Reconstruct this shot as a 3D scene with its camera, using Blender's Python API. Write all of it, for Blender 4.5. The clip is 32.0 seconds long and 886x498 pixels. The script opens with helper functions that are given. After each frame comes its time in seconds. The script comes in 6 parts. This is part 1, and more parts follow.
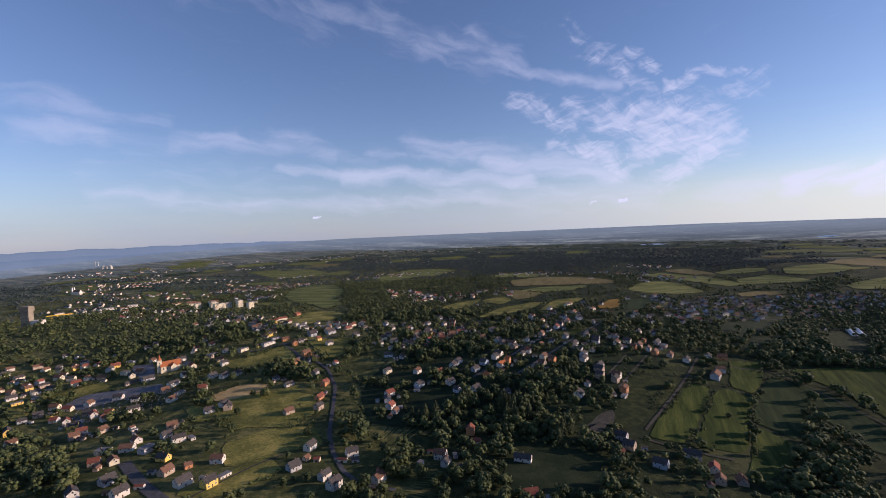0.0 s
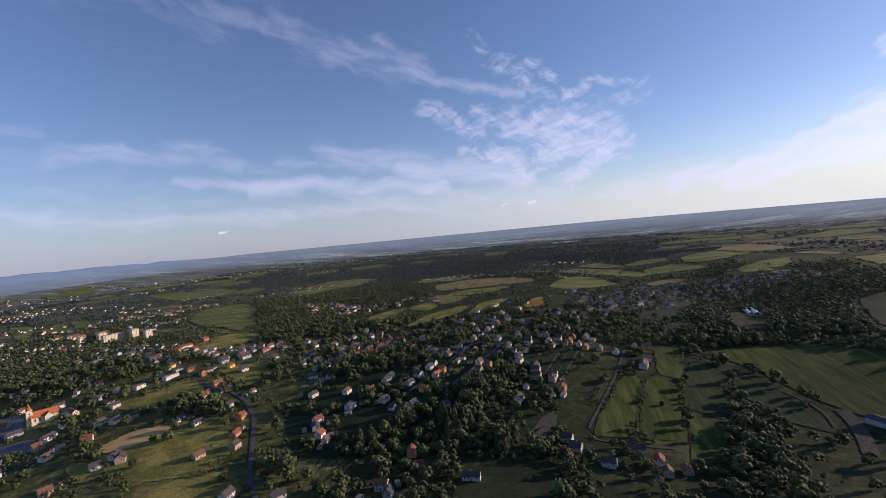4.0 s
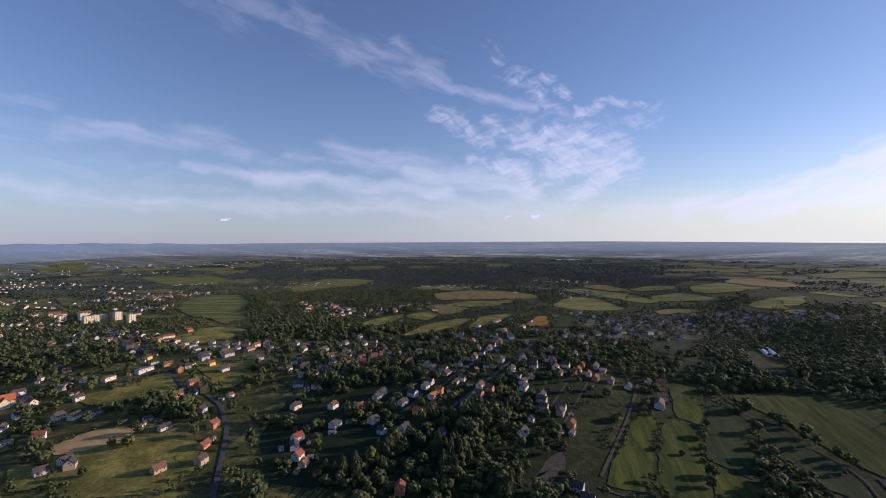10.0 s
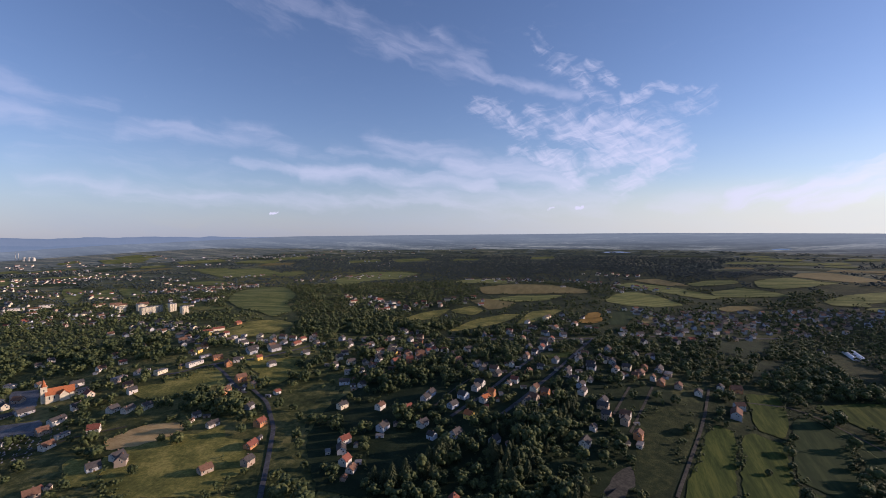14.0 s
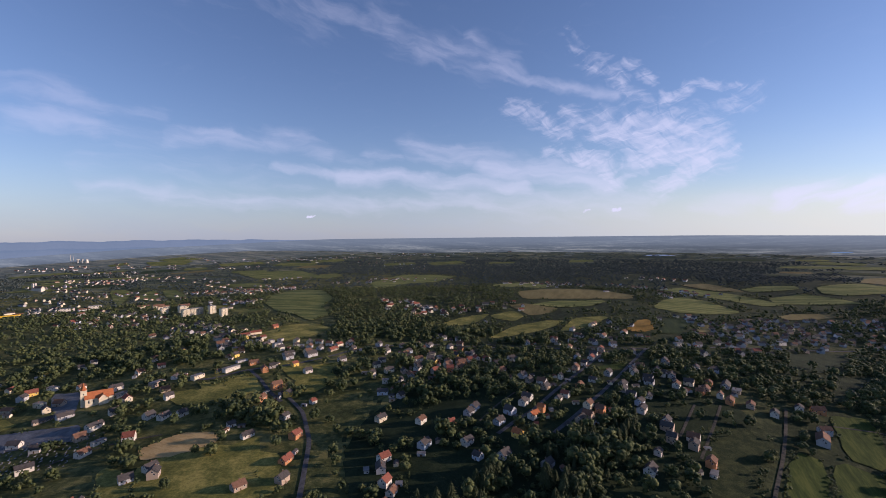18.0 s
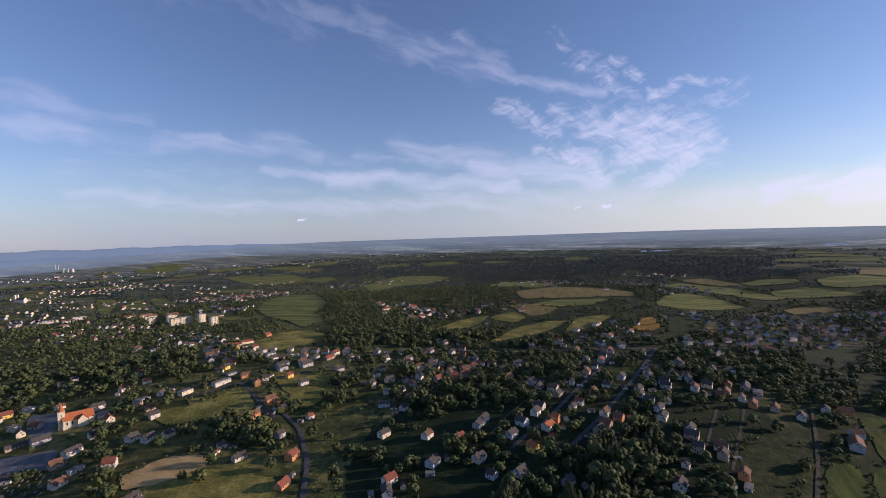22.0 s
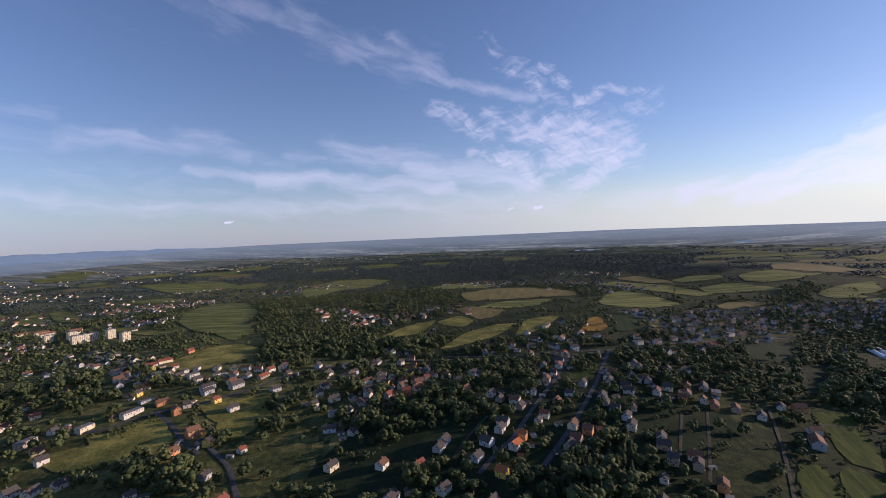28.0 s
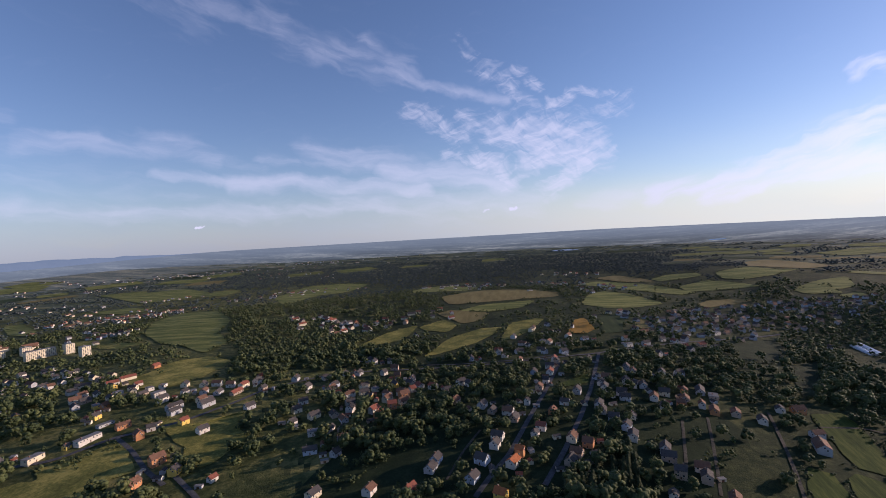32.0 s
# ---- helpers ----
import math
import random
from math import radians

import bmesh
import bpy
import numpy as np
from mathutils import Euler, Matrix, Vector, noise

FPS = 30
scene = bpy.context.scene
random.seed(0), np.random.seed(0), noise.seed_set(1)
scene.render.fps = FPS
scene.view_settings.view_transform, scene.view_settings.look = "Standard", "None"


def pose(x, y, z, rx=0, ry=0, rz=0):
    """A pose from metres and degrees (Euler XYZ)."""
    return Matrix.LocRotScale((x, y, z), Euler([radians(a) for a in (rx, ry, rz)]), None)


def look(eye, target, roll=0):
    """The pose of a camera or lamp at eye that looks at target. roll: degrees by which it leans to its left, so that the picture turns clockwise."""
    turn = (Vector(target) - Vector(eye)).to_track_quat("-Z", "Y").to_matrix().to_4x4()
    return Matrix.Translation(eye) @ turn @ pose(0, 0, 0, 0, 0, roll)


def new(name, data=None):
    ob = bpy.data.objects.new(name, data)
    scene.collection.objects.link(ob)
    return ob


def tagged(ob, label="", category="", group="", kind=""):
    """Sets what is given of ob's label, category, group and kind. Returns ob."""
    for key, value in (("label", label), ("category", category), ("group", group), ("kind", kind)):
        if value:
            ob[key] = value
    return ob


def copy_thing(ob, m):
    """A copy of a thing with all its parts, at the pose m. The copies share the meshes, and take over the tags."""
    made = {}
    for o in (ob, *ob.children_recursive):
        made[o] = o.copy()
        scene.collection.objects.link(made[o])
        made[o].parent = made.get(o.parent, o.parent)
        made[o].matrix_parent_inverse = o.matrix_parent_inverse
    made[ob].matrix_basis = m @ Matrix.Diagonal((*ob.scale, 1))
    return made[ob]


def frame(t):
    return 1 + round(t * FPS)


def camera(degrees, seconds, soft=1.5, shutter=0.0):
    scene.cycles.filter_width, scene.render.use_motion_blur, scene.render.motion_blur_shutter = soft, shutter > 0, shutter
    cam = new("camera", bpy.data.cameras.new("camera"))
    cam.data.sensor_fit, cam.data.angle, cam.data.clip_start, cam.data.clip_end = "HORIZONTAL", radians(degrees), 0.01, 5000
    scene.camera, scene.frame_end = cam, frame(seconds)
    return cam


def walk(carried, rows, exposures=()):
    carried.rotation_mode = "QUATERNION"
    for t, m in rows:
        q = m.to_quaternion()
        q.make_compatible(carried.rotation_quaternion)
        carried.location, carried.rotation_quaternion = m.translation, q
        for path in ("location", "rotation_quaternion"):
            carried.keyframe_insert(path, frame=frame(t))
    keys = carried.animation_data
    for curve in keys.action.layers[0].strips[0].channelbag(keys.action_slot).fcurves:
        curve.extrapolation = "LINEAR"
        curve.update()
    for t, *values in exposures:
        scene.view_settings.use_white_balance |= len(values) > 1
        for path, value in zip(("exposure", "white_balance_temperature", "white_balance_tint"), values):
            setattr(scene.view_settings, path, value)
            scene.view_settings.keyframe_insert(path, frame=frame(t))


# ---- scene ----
cam = camera(86.86, 32.0, soft=0.9)

# seconds, eye, (yaw to the left of +y, pitch, roll)
PATH = [
    (0, (0.19, 0.14, 209.05), (21.890, -1.989, -2.484)),
    (0.5, (-3.06, 4.33, 209.12), (20.856, -1.955, -3.489)),
    (1, (-6.25, 8.52, 209.03), (20.876, -1.625, -3.672)),
    (1.5, (-9.43, 12.34, 208.70), (19.503, -1.823, -5.228)),
    (2, (-12.09, 16.68, 208.39), (17.842, -1.455, -4.936)),
    (2.5, (-15.05, 20.57, 208.02), (15.781, -1.367, -5.098)),
    (3, (-18.33, 24.48, 207.54), (14.146, -1.411, -4.761)),
    (3.5, (-21.07, 28.73, 206.99), (12.863, -1.582, -4.560)),
    (4, (-23.20, 33.30, 206.72), (11.895, -1.820, -5.376)),
    (4.5, (-25.17, 38.03, 206.78), (10.040, -2.019, -5.377)),
    (6.5, (-33.87, 54.89, 207.41), (7.132, -0.789, -3.385)),
    (7, (-35.90, 59.13, 207.70), (6.273, -1.109, -3.994)),
    (7.5, (-37.80, 63.22, 208.00), (5.971, -1.323, -3.403)),
    (8, (-39.75, 67.21, 208.36), (5.900, -1.357, -2.056)),
    (8.5, (-41.46, 71.34, 208.73), (7.058, -1.785, 0.126)),
    (9, (-42.89, 76.07, 209.08), (9.072, -1.719, 1.766)),
    (9.5, (-44.44, 81.08, 209.34), (10.556, -1.429, 0.949)),
    (10, (-46.09, 86.19, 209.57), (11.870, -1.056, -0.334)),
    (10.5, (-48.13, 90.72, 209.79), (12.743, -0.796, -1.043)),
    (11, (-50.52, 94.73, 209.95), (13.286, -0.502, -0.410)),
    (11.5, (-52.91, 98.68, 210.04), (14.352, -0.740, 0.895)),
    (12, (-55.48, 102.74, 210.33), (15.084, -1.369, 0.214)),
    (12.5, (-57.86, 106.74, 210.76), (15.772, -1.739, 0.184)),
    (13, (-60.21, 110.71, 211.06), (16.618, -1.966, -0.958)),
    (13.5, (-62.80, 114.60, 211.05), (16.838, -2.155, -0.115)),
    (14, (-65.61, 118.44, 210.84), (16.961, -1.971, -0.556)),
    (14.5, (-68.50, 122.48, 210.56), (17.486, -1.483, -0.157)),
    (16.5, (-80.48, 139.06, 210.20), (19.914, -1.507, 0.334)),
    (17, (-83.41, 142.93, 210.24), (20.536, -1.898, -0.210)),
    (17.5, (-86.11, 146.73, 210.17), (20.725, -1.765, -0.882)),
    (18, (-88.97, 150.60, 210.08), (21.060, -1.591, -0.627)),
    (18.5, (-92.09, 154.20, 210.09), (20.731, -1.535, -1.493)),
    (19, (-95.12, 158.03, 210.21), (20.381, -1.529, -1.217)),
    (19.5, (-98.12, 161.81, 210.20), (19.982, -1.557, -1.029)),
    (20, (-101.11, 165.54, 210.19), (19.922, -1.642, -0.427)),
    (20.5, (-104.15, 169.01, 210.18), (20.128, -1.584, -0.928)),
    (21, (-107.25, 172.86, 210.24), (20.121, -1.546, -1.229)),
    (21.5, (-110.17, 176.63, 210.30), (20.436, -1.496, -1.873)),
    (22, (-112.96, 180.15, 210.43), (20.113, -1.580, -1.919)),
    (22.5, (-115.77, 183.89, 210.66), (19.740, -1.307, -1.498)),
    (23, (-118.62, 187.71, 210.70), (19.586, -1.484, -2.318)),
    (23.5, (-121.60, 191.23, 210.61), (19.227, -1.859, -2.955)),
    (24, (-124.58, 194.73, 210.49), (18.574, -1.876, -3.472)),
    (24.5, (-127.22, 198.46, 210.64), (17.966, -1.918, -2.764)),
    (25, (-130.10, 202.15, 210.74), (17.044, -1.831, -2.959)),
    (25.5, (-133.06, 206.13, 210.42), (15.835, -2.002, -2.467)),
    (27.5, (-143.83, 221.70, 211.52), (12.862, -1.718, -3.140)),
    (28, (-146.52, 225.61, 211.27), (12.370, -1.702, -2.502)),
    (28.5, (-148.66, 229.41, 211.16), (12.314, -1.590, -2.582)),
    (29, (-150.75, 233.36, 211.40), (11.963, -1.792, -2.992)),
    (29.5, (-152.80, 237.43, 211.87), (11.675, -1.862, -3.361)),
    (30, (-154.97, 241.26, 212.41), (11.072, -1.976, -3.355)),
    (30.5, (-157.18, 244.73, 212.71), (10.490, -2.105, -3.323)),
    (31, (-159.53, 248.17, 212.77), (9.813, -1.987, -3.137)),
    (31.5, (-161.73, 251.82, 212.62), (9.617, -1.758, -3.099)),
    (32, (-163.87, 255.92, 212.31), (9.485, -1.594, -3.333)),
]


def flown(eye, turn):
    yaw, pitch = radians(turn[0]), radians(turn[1])
    way = Vector((-math.sin(yaw) * math.cos(pitch), math.cos(yaw) * math.cos(pitch), math.sin(pitch)))
    return look(eye, Vector(eye) + 10 * way, turn[2])


walk(cam, [(t, flown(eye, turn)) for t, eye, turn in PATH], exposures=[(0.0, 0.13, 5570, 31), (32.0, 0.13, 5570, 31)])

# ---------------------------------------------------------------- sky, sun
SUN_TURN, SUN_HIGH = 66.0, 13.0      # degrees clockwise from +y, degrees above the horizon


def wire(tree, a, b):
    tree.links.new(a, b)


def node(tree, kind, **sets):
    n = tree.nodes.new(kind)
    for key, value in sets.items():
        if key == "operation":
            n.operation = value
        elif key == "sky_type":
            n.sky_type = value
        elif key == "data_type":
            n.data_type = value
        elif key == "interpolation_type":
            n.interpolation_type = value
        elif key == "blend_type":
            n.blend_type = value
    return n


def arith(tree, op, a, b=None, c=None, clamp=False):
    n = tree.nodes.new("ShaderNodeMath")
    n.operation, n.use_clamp = op, clamp
    for i, v in enumerate((a, b, c)):
        if v is None:
            continue
        if isinstance(v, (int, float)):
            n.inputs[i].default_value = v
        else:
            wire(tree, v, n.inputs[i])
    return n.outputs[0]


def combine(tree, x, y, z=0.0):
    n = tree.nodes.new("ShaderNodeCombineXYZ")
    for i, v in enumerate((x, y, z)):
        if isinstance(v, (int, float)):
            n.inputs[i].default_value = v
        else:
            wire(tree, v, n.inputs[i])
    return n.outputs[0]


def fbm(tree, vector, scale, detail=6.0, rough=0.6, warp=0.0):
    n = tree.nodes.new("ShaderNodeTexNoise")
    n.inputs["Scale"].default_value, n.inputs["Detail"].default_value = scale, detail
    n.inputs["Roughness"].default_value, n.inputs["Distortion"].default_value = rough, warp
    wire(tree, vector, n.inputs["Vector"])
    return n.outputs["Fac"]


def steps(tree, value, low, high, to_low=0.0, to_high=1.0):
    n = tree.nodes.new("ShaderNodeMapRange")
    n.interpolation_type = "SMOOTHSTEP"
    wire(tree, value, n.inputs[0])
    for i, v in enumerate((low, high, to_low, to_high)):
        n.inputs[i + 1].default_value = v
    return n.outputs[0]


world = bpy.data.worlds.new("world")
world.use_nodes = True
wt = world.node_tree
wt.nodes.clear()
sky = wt.nodes.new("ShaderNodeTexSky")
sky.sky_type, sky.sun_disc = "NISHITA", False
sky.sun_elevation, sky.sun_rotation = radians(SUN_HIGH), radians(SUN_TURN)
sky.altitude, sky.air_density, sky.dust_density, sky.ozone_density = 300, 1.0, 0.35, 1.7
sky_light = wt.nodes.new("ShaderNodeBackground")
wire(wt, sky.outputs[0], sky_light.inputs[0])
sky_light.inputs[1].default_value = 0.108

# cirrus: strokes in degrees of azimuth and height, torn by noise
way = wt.nodes.new("ShaderNodeTexCoord").outputs["Generated"]
split = wt.nodes.new("ShaderNodeSeparateXYZ")
wire(wt, way, split.inputs[0])
turn = arith(wt, "MULTIPLY", arith(wt, "ARCTAN2", split.outputs[0], split.outputs[1]), 57.2958)
high = arith(wt, "MULTIPLY", arith(wt, "ARCSINE", split.outputs[2]), 57.2958)
sky_place = combine(wt, turn, high)
drift = wt.nodes.new("ShaderNodeTexNoise")
drift.inputs["Scale"].default_value, drift.inputs["Detail"].default_value = 0.25, 5.0
wire(wt, sky_place, drift.inputs["Vector"])
bend = wt.nodes.new("ShaderNodeVectorMath")
bend.operation = "MULTIPLY_ADD"
wire(wt, drift.outputs["Color"], bend.inputs[0])
bend.inputs[1].default_value, bend.inputs[2].default_value = (3.4, 2.4, 0.0), (-1.7, -1.2, 0.0)
shifted = wt.nodes.new("ShaderNodeVectorMath")
wire(wt, sky_place, shifted.inputs[0])
wire(wt, bend.outputs[0], shifted.inputs[1])
drawn = [turn]


def vector_math(op, a, b, c=None):
    n = wt.nodes.new("ShaderNodeVectorMath")
    n.operation = op
    for i, v in enumerate((a, b, c)):
        if isinstance(v, tuple):
            n.inputs[i].default_value = v
        elif v is not None:
            wire(wt, v, n.inputs[i])
    return n


def stroke(ax, ay, bx, by, r, power):
    """A soft capsule from a to b, r degrees wide to either side; each waits for the one before, to keep the stack short."""
    lx, ly = bx - ax, by - ay
    n2 = lx * lx + ly * ly
    here = vector_math("MULTIPLY_ADD", drawn[0], (1e-7, 1e-7, 0.0), shifted.outputs[0]).outputs[0]
    p = vector_math("SUBTRACT", here, (ax, ay, 0.0)).outputs[0]
    s = arith(wt, "MULTIPLY", vector_math("DOT_PRODUCT", p, (lx / n2, ly / n2, 0.0)).outputs["Value"], 1.0, clamp=True)
    off = vector_math("MULTIPLY_ADD", s, (-lx, -ly, 0.0), p).outputs[0]
    d = vector_math("LENGTH", off, None).outputs["Value"]
    drawn[0] = arith(wt, "MAXIMUM", drawn[0], steps(wt, d, r, 0.0, 0.0, power))


def grain(angle, along, across, scale, low, high_, warp=0.25):
    """Streaky noise laid along an angle in the plane of azimuth and height."""
    m = wt.nodes.new("ShaderNodeMapping")
    m.vector_type = "TEXTURE"
    wire(wt, shifted.outputs[0], m.inputs[0])
    m.inputs["Rotation"].default_value = (0, 0, radians(angle))
    m.inputs["Scale"].default_value = (along, across, 1)
    return steps(wt, fbm(wt, m.outputs[0], scale, 6.0, 0.54, warp), low, high_)


def summed(*parts):
    total = parts[0]
    for p in parts[1:]:
        total = arith(wt, "MAXIMUM", total, p)
    return total


def torn(density, wisps, gain, bite, most):
    """Cloud left where the wisps do not bite through the stroke's density."""
    left = arith(wt, "MULTIPLY_ADD", density, gain, arith(wt, "MULTIPLY_ADD", wisps, bite, -bite))
    return arith(wt, "MULTIPLY", steps(wt, left, -0.1, 1.25), most)


def strokes(*lines):
    """Joined strokes, each a bent line with its half width and power."""
    first = True
    for r, power, line in lines:
        for a, b in zip(line, line[1:]):
            if first:
                drawn[0] = arith(wt, "MULTIPLY", drawn[0], 1e-7)
                first = False
            stroke(*a, *b, r * 1.9 + 0.3, power)
    return drawn[0]


long_cloud = torn(strokes(
    (2.4, 0.34, [(-60, 29), (-45.5, 26.6), (-31.5, 24.6), (-25.6, 22.8)]), (1.9, 0.50, [(-27, 23.2), (-18.8, 21.0), (-13.4, 19.4)]), (0.55, 0.55, [(-22, 21.3), (-18.8, 20.3), (-13.4, 18.6)]),
    (0.42, 0.62, [(-15, 19.3), (-8.1, 17.3), (-3.6, 16.2), (-0.5, 15.0)]), (0.7, 0.48, [(-17.6, 22.7), (-14.0, 20.3), (-11.5, 18.7)])), grain(-16, 4.5, 1.1, 0.7, 0.26, 0.74), 1.30, 0.52, 0.52)
fan_cloud = torn(strokes(
    (1.2, 0.36, [(-5.4, 21.8), (-4.2, 19.8), (-1.1, 17.7)]), (1.2, 0.52, [(-3.4, 19.0), (-1.1, 17.5), (0.6, 15.3), (3.0, 13.5)]), (0.9, 0.55, [(1.0, 18.3), (2.7, 16.6)]),
    (0.8, 0.65, [(4.0, 14.4), (6.6, 15.1)]), (0.45, 0.55, [(6.4, 15.8), (11.1, 15.1)]), (1.3, 0.48, [(5.9, 12.9), (9.6, 13.2), (12.4, 13.3)]),
    (1.3, 0.56, [(-12.8, 15.1), (-10.8, 14.5), (-8.8, 13.2), (-6.3, 11.7)]), (1.3, 0.60, [(-5.6, 13.9), (-4.2, 12.9), (-1.8, 13.4)]), (0.9, 0.6, [(-4.2, 12.9), (-6.3, 11.7), (-8.0, 12.2)]),
    (1.8, 0.80, [(-2.2, 12.0), (1.2, 10.9), (4.7, 9.6), (8.6, 8.0)]), (1.5, 0.72, [(0.7, 12.2), (5.3, 11.8), (8.2, 10.3), (9.8, 8.6)]), (1.2, 0.85, [(1.0, 7.9), (4.0, 8.8), (8.0, 8.9)]),
    (1.0, 0.50, [(-8.4, 9.8), (-5.4, 8.8)]), (1.4, 0.80, [(-4.5, 8.9), (-2.4, 7.4), (-1.0, 5.6)]), (1.3, 0.80, [(7.2, 7.2), (5.4, 6.0), (3.4, 4.8)])),
    arith(wt, "MULTIPLY_ADD", grain(-36, 2.6, 0.9, 0.95, 0.30, 0.70, 0.9), 0.5, arith(wt, "MULTIPLY", grain(14, 2.6, 0.6, 0.8, 0.32, 0.68, 0.9), 0.5)), 1.45, 0.80, 0.70)
low_cloud = torn(strokes(
    (1.4, 0.60, [(-25, 10.6), (-15.6, 9.2), (-9.6, 8.0)]), (1.4, 0.88, [(-15.6, 8.3), (-9.6, 7.6), (-4.4, 6.6), (-1.6, 5.2)]), (0.55, 0.70, [(-40.5, 8.1), (-34.0, 7.2), (-26.0, 7.1)]), (1.0, 0.80, [(-33, 7.0), (-26.0, 7.0), (-15.0, 6.2), (-11, 5.6)]),
    (1.1, 0.55, [(-58, 5.0), (-47.3, 4.4), (-36.0, 3.8), (-24.7, 3.9), (-13.6, 5.4)]), (0.7, 0.45, [(-30.2, 10.2), (-26.4, 9.5)]), (1.0, 0.40, [(-64, 13.8), (-59.5, 13.4), (-56.0, 12.5), (-51.5, 12.8)]),
    (1.1, 0.46, [(-64, 11.0), (-59.5, 11.5), (-57.0, 10.6), (-51.3, 10.3)]), (1.1, 0.55, [(-51.3, 10.5), (-48.2, 11.3), (-43.7, 11.1), (-38.9, 11.2), (-34.6, 9.6)]), (0.8, 0.35, [(-34, 9.4), (-30, 8.7)]),
    (1.0, 0.55, [(7.0, 2.8), (12.6, 3.2), (16.3, 3.8), (19.5, 3.5)]), (1.6, 0.58, [(-22, 5.0), (-8, 3.6), (2, 3.4)]), (1.8, 0.30, [(-58, 8.2), (-46, 7.4), (-38, 6.0)])), grain(-5, 5.0, 1.0, 0.7, 0.26, 0.74), 1.30, 0.52, 0.52)
right_cloud = torn(strokes(
    (1.0, 0.95, [(15.1, 3.2), (20.9, 3.7), (26.2, 5.2)]), (1.4, 0.85, [(24, 4.6), (30.9, 7.0), (34.3, 8.4), (37.7, 9.9), (52, 14)]), (1.2, 0.95, [(20.5, 3.0), (26.1, 4.1), (30.9, 4.9), (34.4, 4.7)]), (0.7, 0.8, [(25.4, 6.2), (30.9, 6.3), (34.6, 6.9)]),
    (0.8, 0.65, [(32.5, 12.8), (35.1, 12.4), (38, 12.7), (52, 16)]), (0.7, 0.6, [(35.1, 12.4), (38, 11.2)]), (0.5, 0.5, [(34.0, 1.0), (38, 0.5)]), (5.0, 0.5, [(50, 12), (80, 16)])), grain(16, 4, 0.8, 0.7, 0.28, 0.70), 1.25, 0.8, 0.70)
puff = arith(wt, "MULTIPLY", strokes((0.02, 1.7, [(-1.2, 2.8), (-0.5, 3.0)]), (-0.07, 0.8, [(-4.0, 2.75), (-3.2, 2.8)]), (-0.10, 1.6, [(-36.7, 2.5), (-36.1, 2.45)])),
             steps(wt, fbm(wt, sky_place, 2.4, 4.0), 0.30, 0.52))
cover = arith(wt, "MINIMUM", summed(long_cloud, fan_cloud, low_cloud, right_cloud, puff), 0.92)
cover = arith(wt, "MULTIPLY", cover, steps(wt, high, -0.5, 0.8))
veil = arith(wt, "ADD", arith(wt, "MULTIPLY", steps(wt, high, 13.0, 2.0, 0.0, 0.24), grain(-4, 9, 1.8, 0.4, 0.1, 0.85)), arith(wt, "MULTIPLY", steps(wt, high, 6.5, 0.0, 0.0, 0.66), steps(wt, turn, -50.0, 40.0, 0.70, 1.2)))
cloud_light = wt.nodes.new("ShaderNodeBackground")
cloud_light.inputs[0].default_value, cloud_light.inputs[1].default_value = (0.88, 0.87, 0.88, 1), 0.84
haze_light = wt.nodes.new("ShaderNodeBackground")
haze_light.inputs[0].default_value, haze_light.inputs[1].default_value = (0.78, 0.87, 0.90, 1), 0.64
# towards the sun the thin cloud and the haze glow more
wire(wt, steps(wt, turn, 8.0, 42.0, 0.80, 1.02), cloud_light.inputs[1])
wire(wt, steps(wt, turn, -45.0, 45.0, 0.50, 0.80), haze_light.inputs[1])
warm = wt.nodes.new("ShaderNodeMix")
warm.data_type = "RGBA"
wire(wt, steps(wt, turn, -50.0, 30.0), warm.inputs["Factor"])
warm.inputs["A"].default_value, warm.inputs["B"].default_value = (0.62, 0.78, 0.90, 1), (0.93, 0.97, 0.76, 1)
wire(wt, warm.outputs["Result"], haze_light.inputs[0])
hazed = wt.nodes.new("ShaderNodeMixShader")
wire(wt, veil, hazed.inputs[0])
wire(wt, sky_light.outputs[0], hazed.inputs[1])
wire(wt, haze_light.outputs[0], hazed.inputs[2])
blend = wt.nodes.new("ShaderNodeMixShader")
wire(wt, cover, blend.inputs[0])
wire(wt, hazed.outputs[0], blend.inputs[1])
wire(wt, cloud_light.outputs[0], blend.inputs[2])
world_out = wt.nodes.new("ShaderNodeOutputWorld")
wire(wt, blend.outputs[0], world_out.inputs[0])
scene.world = world

sun_data = bpy.data.lights.new("sun", "SUN")
sun_data.energy, sun_data.angle, sun_data.color = 5.0, radians(0.6), (1.0, 0.77, 0.48)
sun = new("sun", sun_data)
_a, _e = radians(SUN_TURN), radians(SUN_HIGH)
SUN_WAY = Vector((math.sin(_a) * math.cos(_e), math.cos(_a) * math.cos(_e), math.sin(_e)))
sun.matrix_world = look(SUN_WAY * 900, (0, 0, 0))

